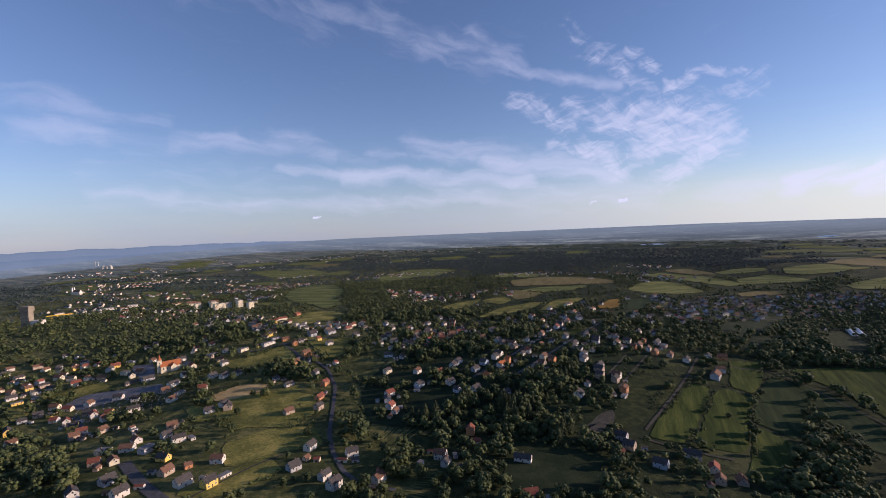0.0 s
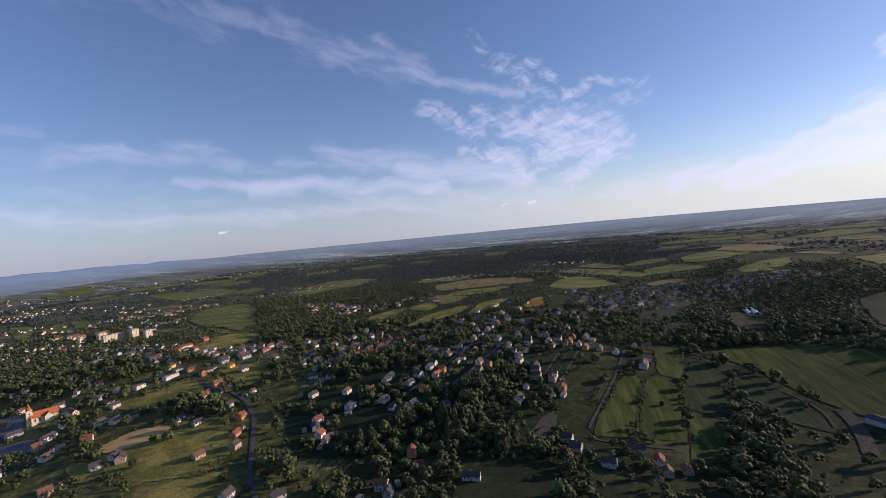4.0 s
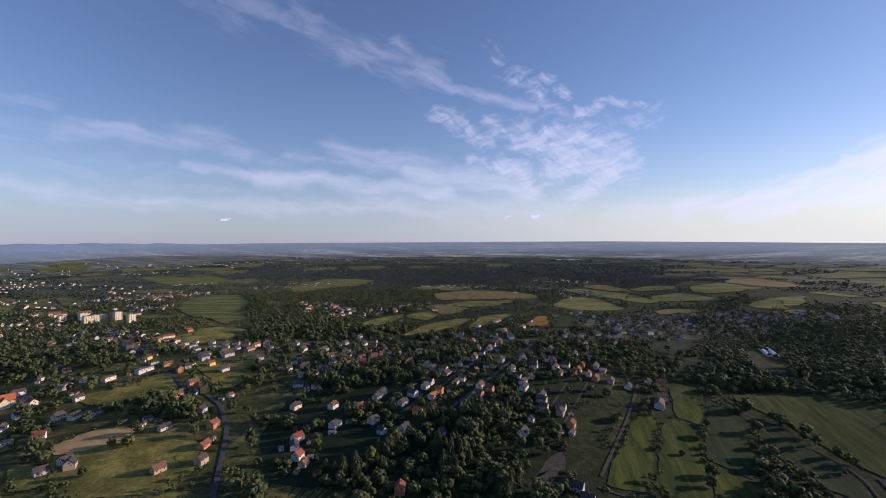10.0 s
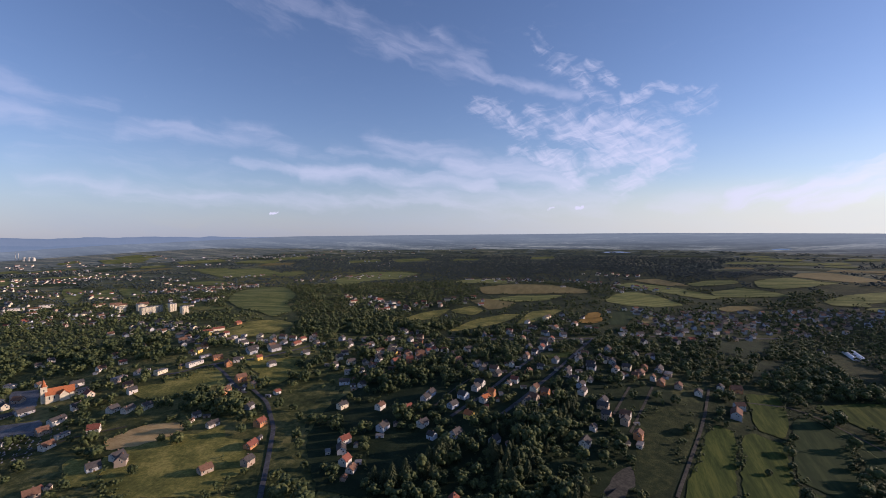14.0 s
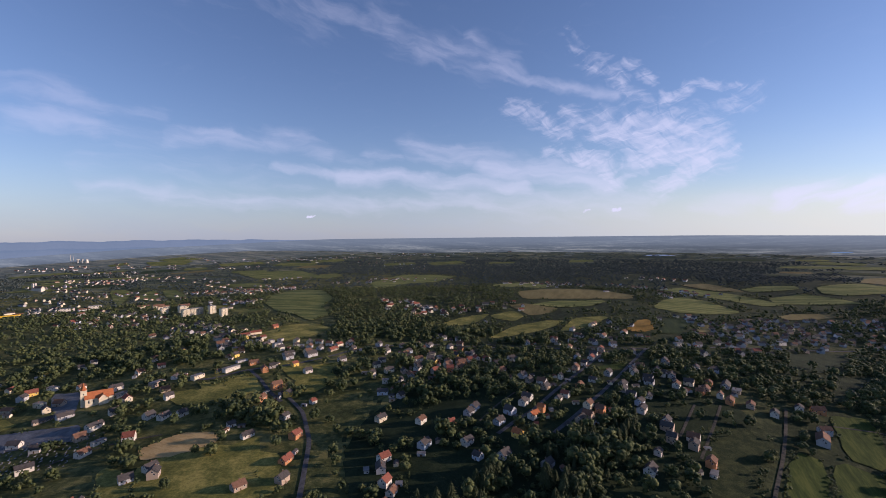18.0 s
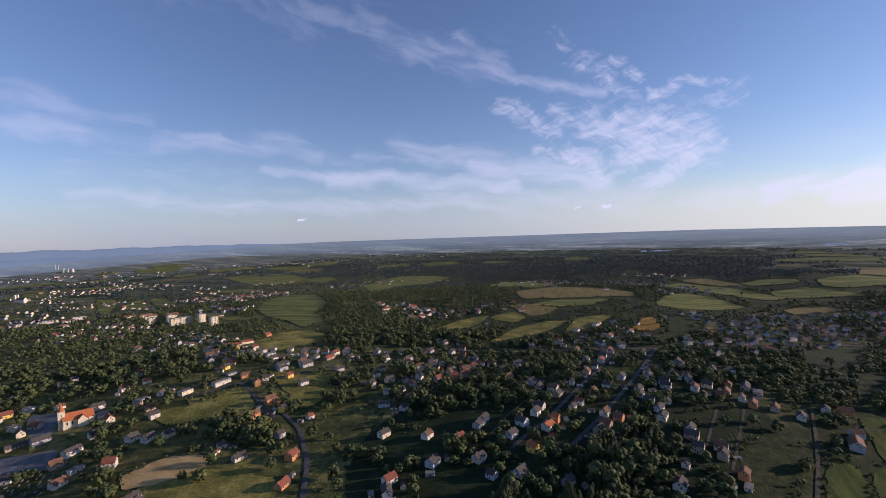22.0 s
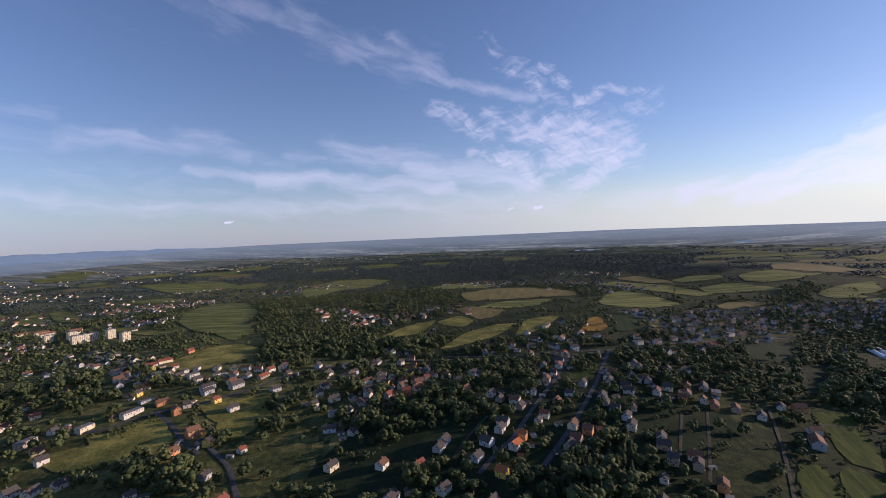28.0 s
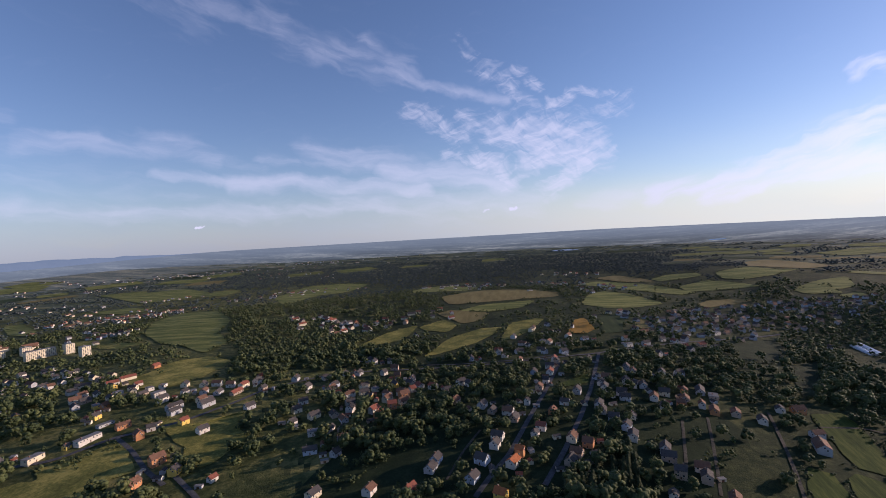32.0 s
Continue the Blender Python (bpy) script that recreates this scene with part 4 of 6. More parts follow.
house(-601.8, 363.4, -88, 11, 9, 5, 'Bn')
house(-630.3, 421.4, 66, 15, 9, 6, 'Wd')
house(-510.2, 385.4, 64, 12, 9, 6, 'Bn')
house(-467.6, 359.8, 65, 14, 9, 6, 'Wd')
house(-458.3, 368.6, -22, 12, 5, 3, 'Wf')
house(-479.3, 331.8, -86, 15, 11, 6, 'Gf')
house(-487.8, 302.6, -22, 12, 9, 5, 'Cn')
house(-447.3, 271.5, 83, 13, 11, 5, 'Gd')
house(-412.5, 259.2, 87, 13, 9, 6, 'Wd')
house(-410.2, 300.6, -86, 12, 10, 5, 'Bn')
house(-400.8, 316.4, 69, 7, 6, 4, 'On')
house(-375.9, 290.7, 81, 14, 10, 6, 'Wd')
house(-351.3, 296.7, 85, 12, 10, 7, 'Yd')
house(-352.1, 314.1, 84, 12, 6, 3, 'Wf')
house(-874.4, 402.8, 76, 14, 9, 5, 'Wd')
house(-866.2, 429.6, 82, 12, 9, 5, 'Wd')
house(-856.6, 446.8, 31, 14, 9, 6, 'Wd')
house(-839.8, 471.9, 70, 14, 10, 6, 'Cr')
house(-846.7, 493.4, -65, 9, 8, 5, 'Wn')
house(-822.3, 502.3, 22, 13, 9, 5, 'Bn')
house(-767.7, 381.7, 65, 12, 9, 5, 'Bd')
house(-767.9, 362.9, 75, 11, 8, 4, 'Gd')
house(-844.6, 420.0, 29, 12, 6, 3, 'Wf')
house(-1007.4, 457.9, 83, 12, 9, 5, 'Wd')
house(-962.1, 455.5, -87, 14, 9, 5, 'Cd')
house(-1032.3, 476.9, 81, 12, 9, 5, 'Wn')
house(-998.9, 502.0, 76, 16, 9, 5, 'Bn')
house(-958.9, 514.3, 86, 9, 7, 4, 'Wd')
house(-987.8, 564.9, -89, 14, 9, 6, 'Wf')
house(-938.4, 544.4, 24, 12, 8, 5, 'Wd')
house(-1021.9, 560.1, 69, 10, 8, 5, 'Wd')
house(-775.9, 535.0, 18, 13, 9, 5, 'Bn')
house(-726.8, 512.7, 79, 18, 9, 5, 'Gd')
house(-746.2, 499.1, 78, 20, 6, 3, 'Bd')
house(-744.7, 587.4, 77, 16, 9, 6, 'Wd')
house(-718.0, 575.7, -87, 18, 9, 4, 'Wf')
house(-803.0, 578.0, 87, 10, 8, 5, 'Wn')
house(-695.4, 610.2, -90, 20, 9, 7, 'Bf')
house(-769.1, 639.9, 84, 12, 9, 5, 'Wn')
house(-614.1, 537.5, 89, 12, 10, 5, 'Wd')
house(-656.6, 502.5, -86, 18, 9, 6, 'Wd')
house(-603.2, 457.5, -86, 13, 9, 5, 'Wn')
house(-613.6, 479.6, 88, 14, 6, 4, 'Wf')
house(-583.6, 491.9, 40, 12, 10, 7, 'Wr')
house(-505.9, 433.9, 65, 12, 9, 5, 'Gd')
house(-502.4, 454.9, 85, 12, 9, 6, 'Wd')
house(-905.3, 659.3, 73, 9, 8, 5, 'Wd')
house(-902.0, 637.9, 67, 9, 8, 4, 'Cd')
house(-556.3, 371.3, 73, 7, 5, 3, 'Wf')
house(-657.5, 644.0, 89, 18, 9, 6, 'Cf')
house(-692.0, 636.3, -71, 10, 8, 4, 'Wd')
house(-633.9, 682.4, 82, 26, 9, 6, 'Wf')
house(-678.1, 734.9, 88, 10, 8, 6, 'Yd')
house(-695.7, 765.5, 88, 9, 8, 6, 'On')
house(-705.8, 820.3, -48, 9, 8, 5, 'Cd')
house(-633.4, 788.9, 75, 13, 10, 7, 'Wd')
house(-586.7, 752.8, 76, 15, 9, 6, 'Gd')
house(-554.8, 728.4, 74, 10, 8, 6, 'Yr')
house(-580.4, 692.2, -30, 10, 9, 7, 'On')
house(-582.0, 710.8, 46, 9, 8, 5, 'Wd')
house(-521.6, 649.5, 67, 14, 9, 8, 'On')
house(-514.9, 612.8, -89, 13, 9, 6, 'On')
house(-491.7, 635.5, -85, 9, 9, 7, 'Yd')
house(-449.3, 630.5, 75, 8, 7, 4, 'Wr')
house(-464.7, 537.0, 74, 14, 7, 4, 'Wd')
house(-500.2, 550.1, 65, 9, 7, 4, 'Wd')
house(-594.5, 541.3, -86, 14, 9, 5, 'Wd')
house(-455.1, 585.3, 84, 10, 8, 5, 'Gd')
house(-414.6, 553.1, -90, 12, 10, 6, 'Or')
house(-392.3, 510.8, -87, 14, 9, 4, 'Or')
house(-372.0, 481.3, 88, 11, 9, 6, 'Bd')
house(-488.7, 448.0, -50, 12, 10, 7, 'Bd')
house(-400.0, 458.7, 71, 12, 9, 5, 'Bn')
house(-313.4, 388.5, -89, 13, 9, 6, 'Wd')
house(-300.9, 347.7, 73, 12, 10, 5, 'Gd')
house(-262.6, 343.2, 79, 11, 8, 6, 'Wd')
house(-245.3, 333.2, 82, 13, 9, 7, 'Wd')
house(-302.1, 367.9, -86, 7, 6, 3, 'Bn')
house(-264.8, 391.5, 48, 12, 9, 6, 'Wd')
house(-214.5, 356.5, 83, 12, 9, 6, 'Wn')
house(-297.4, 525.8, -58, 14, 9, 5, 'Gd')
house(-282.7, 506.5, 88, 11, 9, 6, 'Wr')
house(-271.3, 497.0, -85, 10, 8, 4, 'Wn')
house(-309.1, 520.0, -58, 8, 5, 3, 'Wf')
house(-344.8, 613.5, 70, 12, 9, 6, 'Cd')
house(-378.7, 680.7, 22, 14, 9, 5, 'Ld')
house(-426.8, 738.3, 71, 9, 8, 5, 'Wd')
house(-377.9, 726.0, 76, 12, 7, 4, 'Wd')
house(-362.7, 725.1, 82, 10, 8, 5, 'Bd')
house(-350.5, 676.1, 69, 9, 8, 5, 'Gd')
house(-274.8, 575.2, 78, 13, 10, 6, 'Ld')
house(-263.7, 622.2, 65, 10, 9, 5, 'Or')
house(-178.6, 415.4, 4, 12, 9, 7, 'Wn')
house(-169.0, 404.8, -86, 10, 8, 6, 'Wd')
house(-192.5, 398.1, 83, 6, 5, 3, 'Lf')
house(-789.5, 957.0, 84, 14, 9, 5, 'Or')
house(-167.2, 473.9, -79, 9, 9, 8, 'Or')
house(-155.8, 458.2, 10, 10, 6, 3, 'Wr')
house(-102.2, 438.9, 1, 17, 8, 5, 'Wd')
house(-83.1, 379.3, 29, 13, 9, 5, 'Gr')
house(-207.8, 663.3, -26, 12, 10, 6, 'Ld')
house(-197.6, 687.4, 74, 10, 9, 6, 'Wd')
house(-180.5, 659.8, 64, 13, 9, 6, 'Wo')
house(-174.6, 674.4, -16, 8, 7, 8, 'Oo')
house(-189.6, 617.8, -23, 10, 9, 6, 'Yo')
house(-153.4, 577.8, 67, 11, 9, 5, 'Gd')
house(-194.3, 580.0, 67, 13, 9, 5, 'Gd')
house(-217.3, 569.9, -23, 9, 8, 5, 'Ld')
house(-153.6, 721.4, -15, 10, 9, 6, 'Wr')
house(-160.1, 708.6, 74, 8, 7, 5, 'Wd')
house(-124.7, 678.9, -23, 11, 9, 5, 'Bn')
house(-112.6, 694.9, -19, 10, 9, 6, 'On')
house(-140.2, 757.5, 75, 10, 8, 5, 'On')
house(-125.5, 781.3, -15, 10, 8, 5, 'Wd')
house(-180.1, 740.1, 75, 12, 9, 5, 'Bd')
house(-204.1, 759.5, 72, 10, 8, 5, 'Bd')
house(-69.1, 714.0, 74, 15, 9, 6, 'Wd')
house(-88.9, 763.4, 75, 12, 9, 5, 'Gd')
house(-74.9, 829.8, 78, 14, 9, 6, 'Wd')
house(-57.7, 800.4, -15, 12, 9, 6, 'Gd')
house(-40.6, 843.8, -12, 11, 9, 6, 'Wd')
house(-27.7, 896.0, 78, 9, 8, 7, 'Wn')
house(-43.4, 663.4, -16, 10, 10, 8, 'Bd')
house(-23.9, 661.5, 73, 11, 9, 7, 'Bd')
house(-12.7, 637.6, 73, 11, 9, 7, 'On')
house(-12.6, 623.9, 73, 12, 6, 3, 'Wf')
house(-57.7, 634.6, 73, 8, 7, 5, 'Wd')
house(-66.0, 603.1, 73, 13, 10, 5, 'Wd')
house(-0.7, 797.5, -16, 9, 8, 6, 'On')
house(15.1, 836.5, 74, 8, 8, 6, 'On')
house(30.2, 790.2, 74, 15, 9, 5, 'On')
house(21.5, 799.6, 74, 8, 7, 6, 'Wn')
house(45.3, 832.4, 74, 14, 10, 4, 'Bf')
house(-6.8, 504.8, 72, 10, 12, 6, 'Bd')
house(-15.0, 523.1, -18, 13, 10, 5, 'Gd')
house(21.1, 478.9, -18, 13, 10, 6, 'Ld')
house(51.6, 791.1, 74, 13, 9, 5, 'Bn')
house(73.3, 782.3, 74, 12, 9, 5, 'Wd')
house(106.3, 815.5, 74, 9, 9, 5, 'Wd')
house(125.5, 818.5, 12, 14, 9, 6, 'On')
house(105.7, 743.0, -16, 12, 22, 6, 'Gn')
house(51.6, 512.9, -7, 16, 10, 5, 'Gd')
house(66.8, 489.6, 83, 12, 9, 6, 'Wr')
house(68.5, 466.9, 83, 9, 9, 6, 'Bn')
house(86.4, 475.1, -87, 11, 9, 4, 'Bn')
house(360.2, 1166.8, -54, 10, 8, 4, 'Gd')
house(-1026.4, 968.1, 24, 12, 9, 6, 'Wd')
house(-1020.5, 929.9, 68, 11, 9, 5, 'Cd')
house(-1066.3, 957.4, 87, 12, 9, 5, 'Wd')
house(-953.0, 921.4, 82, 11, 8, 5, 'Wd')
house(-930.9, 925.3, 85, 13, 9, 6, 'Wd')
house(-873.1, 891.7, 66, 11, 8, 5, 'Wd')
house(-822.4, 856.1, 27, 26, 9, 5, 'Wd')
house(-822.3, 881.0, -89, 11, 8, 5, 'Bd')
house(-917.5, 871.6, -87, 14, 8, 4, 'Wd')
house(-755.0, 858.1, 45, 8, 7, 4, 'Cd')
house(-719.3, 834.3, 8, 12, 8, 6, 'Cd')
house(-685.3, 813.5, 82, 14, 8, 3, 'Bd')
house(-654.2, 806.1, 66, 15, 11, 8, 'Wf')
house(-598.2, 767.1, 73, 20, 9, 6, 'Gd')
house(-623.0, 817.3, 66, 9, 8, 6, 'Wd')
house(-563.7, 780.0, 72, 19, 11, 6, 'Gd')
house(-749.9, 788.3, 66, 13, 9, 4, 'Bd')
house(-649.0, 718.8, 76, 18, 7, 3, 'Gf')
house(-620.0, 713.3, 66, 15, 8, 5, 'On')
house(-644.4, 667.7, -85, 7, 6, 4, 'Yd')
house(-558.5, 852.2, 81, 14, 9, 6, 'Cr')
house(-552.5, 825.5, 84, 20, 8, 4, 'Br')
house(-556.7, 891.3, 82, 9, 8, 6, 'Br')
house(-524.9, 844.6, 89, 12, 8, 4, 'Bd')
house(-463.8, 852.0, 87, 13, 10, 5, 'Wd')
house(-426.3, 848.3, 76, 13, 9, 5, 'Bn')
house(-416.0, 825.5, 80, 9, 7, 3, 'Wd')
house(-455.8, 895.9, 51, 9, 8, 5, 'Wd')
house(-433.5, 917.6, 76, 7, 7, 6, 'Wd')
house(-503.2, 777.4, 66, 13, 9, 5, 'Gd')
house(-372.3, 776.5, 86, 12, 9, 6, 'Wd')
house(-362.2, 815.7, 86, 8, 9, 6, 'Yd')
house(-332.9, 760.4, 84, 13, 9, 6, 'Or')
house(-323.3, 782.4, 27, 11, 9, 8, 'Or')
house(-317.4, 816.7, 48, 13, 10, 7, 'On')
house(-311.7, 839.0, 40, 8, 8, 6, 'Wr')
house(-349.9, 906.0, 5, 9, 8, 6, 'On')
house(-323.5, 886.6, -85, 12, 9, 5, 'Gd')
house(-374.5, 921.4, 66, 9, 8, 6, 'Wd')
house(-384.0, 990.9, 5, 10, 8, 6, 'Wd')
house(-409.4, 985.1, 67, 8, 8, 7, 'Wd')
house(-414.2, 922.2, 85, 14, 9, 5, 'Gd')
house(-252.0, 650.9, 77, 12, 9, 5, 'Gd')
house(-386.1, 1189.4, -61, 10, 8, 5, 'Wd')
house(-724.1, 1372.1, 68, 9, 7, 5, 'Wd')
house(-703.4, 1390.0, 71, 9, 7, 4, 'Gd')
house(-653.9, 1335.6, -48, 10, 8, 5, 'Wd')
house(-656.2, 1385.5, 88, 15, 8, 4, 'Or')
house(-620.7, 1344.2, 67, 9, 8, 5, 'Bd')
house(-600.0, 1347.9, -66, 8, 7, 5, 'Wd')
house(-564.6, 1326.1, -48, 9, 9, 7, 'Or')
house(-535.7, 1300.2, 85, 9, 8, 4, 'Gd')
house(-510.5, 1302.9, -55, 9, 8, 7, 'Wd')
house(-490.6, 1334.6, 6, 9, 8, 6, 'Wd')
house(-470.5, 1326.3, 38, 9, 8, 5, 'Wd')
house(-477.2, 1277.5, -80, 9, 8, 4, 'Wd')
house(-265.4, 833.4, 38, 10, 8, 5, 'Bd')
house(-239.5, 854.6, -52, 10, 9, 5, 'Wd')
house(-166.4, 779.4, 74, 6, 6, 7, 'Wd')
house(-214.0, 638.4, 67, 12, 9, 5, 'Ld')
house(-151.3, 827.5, 78, 10, 9, 6, 'Bn')
house(-134.7, 892.3, 78, 13, 9, 6, 'Wr')
house(-155.7, 897.1, 78, 11, 8, 5, 'Ld')
house(-142.0, 854.0, -12, 8, 7, 6, 'Wd')
house(-121.6, 953.2, 81, 8, 8, 6, 'Bd')
house(-131.0, 666.3, 67, 12, 9, 5, 'Bd')
house(-66.4, 871.0, -12, 11, 9, 5, 'Bn')
house(-89.3, 779.1, 75, 14, 9, 5, 'Gd')
house(-58.5, 815.0, -15, 12, 9, 6, 'Gd')
house(-60.3, 755.3, 74, 9, 7, 4, 'Wd')
house(-20.5, 786.6, 74, 12, 9, 5, 'Wd')
house(-111.4, 1062.4, 31, 8, 7, 6, 'Wd')
house(-160.3, 1065.9, -59, 9, 8, 6, 'Wd')
house(-135.6, 1018.7, -59, 9, 8, 6, 'Gd')
house(-176.0, 1029.4, 31, 14, 9, 5, 'Gd')
house(-87.6, 1080.3, 31, 8, 7, 5, 'Wd')
house(-60.7, 1116.8, 33, 14, 8, 4, 'Ld')
house(-74.5, 966.9, 79, 12, 9, 5, 'Gd')
house(-210.8, 1026.5, -82, 10, 9, 6, 'Gd')
house(-251.6, 992.4, -82, 12, 9, 5, 'Ld')
house(3.3, 1066.9, 33, 13, 8, 6, 'Wf')
house(35.2, 1085.5, 33, 14, 9, 5, 'Gd')
house(70.1, 1119.8, 33, 12, 8, 5, 'Wd')
house(-118.7, 1249.9, -65, 12, 9, 5, 'Gd')
house(-101.9, 1185.1, 15, 9, 8, 4, 'Wd')
house(-131.2, 1158.2, -45, 9, 8, 5, 'Gd')
house(-12.1, 1335.1, 24, 11, 8, 5, 'Wd')
house(-417.2, 2003.0, 45, 11, 8, 5, 'Wd')
house(-355.3, 1946.2, 36, 11, 8, 4, 'Wd')
house(-319.9, 1930.7, 23, 9, 8, 5, 'Wd')
house(-142.7, 1825.0, 44, 20, 9, 5, 'Gd')
house(-68.6, 1907.6, -67, 9, 8, 5, 'Wd')
house(33.2, 1804.3, 42, 20, 9, 5, 'Gd')
house(48.8, 1770.1, 45, 14, 9, 5, 'Ld')
house(-337.6, 1358.7, 34, 15, 9, 5, 'Wr')
house(-76.8, 846.7, 78, 9, 8, 5, 'Wd')
house(-79.8, 749.1, -15, 11, 9, 5, 'Gd')
house(-27.9, 844.7, 78, 12, 9, 5, 'Gd')
house(115.0, 766.4, 12, 12, 9, 6, 'Gn')
house(35.5, 845.5, 74, 20, 10, 4, 'Gd')
house(-46.0, 685.3, -16, 13, 10, 6, 'Bd')
house(193.5, 1215.7, 34, 18, 9, 6, 'Wf')
house(130.8, 1182.8, 34, 14, 9, 5, 'Gd')
house(98.3, 1182.7, -56, 12, 9, 5, 'Gd')
house(-298.1, 619.8, 77, 11, 9, 6, 'Wn')
house(-195.7, 702.0, -16, 12, 9, 6, 'Wd')
house(-216.2, 774.5, 72, 12, 9, 6, 'Gd')
house(-186.9, 755.2, -15, 12, 9, 6, 'Wn')
house(-133.1, 924.0, -9, 12, 9, 6, 'Wd')
house(-123.9, 967.0, 81, 12, 9, 6, 'Wr')
house(-105.7, 1016.5, 31, 12, 9, 6, 'Ld')
house(-45.3, 856.6, 78, 12, 9, 6, 'Wd')
house(-31.5, 918.3, 78, 12, 9, 6, 'Gd')
house(-25.7, 806.7, 74, 12, 9, 6, 'Wn')
house(-9.7, 824.7, -16, 12, 9, 6, 'Cd')
house(7.6, 809.2, 74, 12, 9, 6, 'Bn')
house(8.5, 900.6, 78, 12, 9, 6, 'Wd')
house(-71.0, 731.4, 71, 12, 9, 6, 'Ld')
house(-108.1, 815.8, 75, 12, 9, 6, 'Gd')
house(-125.9, 702.7, 71, 12, 9, 6, 'Cn')
house(-45.5, 697.3, 74, 12, 9, 6, 'Wd')
house(-22.8, 674.9, -17, 12, 9, 6, 'Wn')
house(30.3, 902.2, 32, 12, 9, 6, 'Ld')
house(32.9, 1007.9, -57, 12, 9, 6, 'Wd')
house(92.9, 1050.4, -57, 12, 9, 6, 'Gd')
house(7.7, 1112.3, 33, 12, 9, 6, 'Wn')
house(-578.8, 791.5, 76, 12, 9, 6, 'Cn')
house(-548.7, 871.1, 86, 12, 9, 6, 'Wd')
house(-498.5, 888.6, -86, 12, 9, 6, 'Gd')
house(-423.1, 997.5, 78, 12, 9, 6, 'Gd')
house(-365.3, 947.4, 5, 12, 9, 6, 'Bn')
house(-427.6, 861.6, 66, 12, 9, 6, 'Ld')
house(-379.5, 794.5, 42, 12, 9, 6, 'Wd')
house(-374.3, 830.5, 40, 12, 9, 6, 'Cd')
house(-342.4, 772.1, 64, 12, 9, 6, 'Wr')
house(-336.2, 806.2, 69, 12, 9, 6, 'Cn')
house(-324.5, 829.0, 7, 12, 9, 6, 'Wn')
house(-250.9, 859.9, 46, 12, 9, 6, 'Wd')
house(-249.1, 790.3, 72, 12, 9, 6, 'Bn')
house(-249.5, 663.1, 77, 12, 9, 6, 'Ld')
house(-235.0, 591.2, 67, 12, 9, 6, 'Wd')
house(-302.2, 541.0, 66, 12, 9, 6, 'Wr')
house(-518.4, 711.5, 66, 12, 9, 6, 'Wd')

# ---------------------------------------------------------------- landmarks
flats(-1204, 1106, 72, 54, 14, 6, "long cream five-storey block of flats in low sun")
flats(-1165, 1137, 72, 17, 15, 7, "cream six-storey block of flats with a flat roof")
flats(-1277, 1135, 72, 18, 15, 6, "cream five-storey block of flats at the estate's edge")
flats(-1084, 1100, 72, 17, 15, 7, "pale cream tower block of flats beside gardens")
flats(-1316, 1109, 72, 18, 14, 5, "cream low block of flats by the town road")
for bx, by in ((-1327, 1183), (-1355, 1207), (-1400, 1173), (-1442, 1190), (-1487, 1173)):
    house(bx, by, 70, 34, 10, 8, "Cn")


def church(x, y, turn):
    HOUSES.append((x, y, 26))
    ob = thing("church", "cream and orange village church with red roofs and a tower", "church", pose(x, y, float(land(x, y)), 0, 0, turn) @ Matrix.Scale(1.0, 4))
    v, f = gable_walls(30, 13, 9, 7)
    part("nave", mesh_of("nave", v, f, WALL["C"]), ob, None, "cream rendered nave")
    v, f = gable_roof(30, 13, 9, 7, 0.7, 0.35)
    part("nave_roof", mesh_of("nave_roof", v, f, ROOF["o"]), ob, None, "orange tiled roof")
    v, f = gable_walls(22, 10, 8, 5)
    part("transept", mesh_of("transept", v, f, WALL["C"]), ob, pose(4, 0, 0, 0, 0, 90))
    v, f = gable_roof(22, 10, 8, 5, 0.6, 0.3)
    part("transept_roof", mesh_of("transept_roof", v, f, ROOF["o"]), ob, pose(4, 0, 0, 0, 0, 90))
    part("tower", boxes("tower", [(-3.4, 3.4, -3.4, 3.4, -2, 19), (-3.8, 3.8, -3.8, 3.8, 19, 19.6)], WALL["C"]), ob, pose(-16, 0, 0), "cream rendered tower")
    sp = [(3.9 * math.cos(math.pi / 4 * i + 0.39), 3.9 * math.sin(math.pi / 4 * i + 0.39), 0) for i in range(8)]
    sp += [(p[0] * 0.5, p[1] * 0.5, 4.0) for p in sp] + [(0, 0, 10)]
    faces = [(i, (i + 1) % 8, (i + 1) % 8 + 8, i + 8) for i in range(8)] + [(i + 8, (i + 1) % 8 + 8, 16) for i in range(8)]
    part("spire", mesh_of("spire", sp, faces, ROOF["o"]), ob, pose(-16, 0, 19.6), "orange tiled spire")
    ball = part("finial", boxes("finial", [(-0.15, 0.15, -0.15, 0.15, 29, 32)], M_METAL), ob, pose(-16, 0, 0))
    part("arm", boxes("arm", [(-0.7, 0.7, -0.12, 0.12, 30.6, 30.9)], M_METAL), ball)
    for i in range(5):
        for s in (-1, 1):
            part("window", window_mesh(1.3, 4.0), ob, pose(-11 + 5 * i, s * 6.5, 5, 0, 0, 0 if s < 0 else 180))
    for k in (8, 15):
        for a in range(4):
            part("window", window_mesh(1.0, 2.2), ob, pose(-16, 0, k, 0, 0, 90 * a) @ pose(0, -3.4, 0))
    return ob


church(-728, 554, 60)


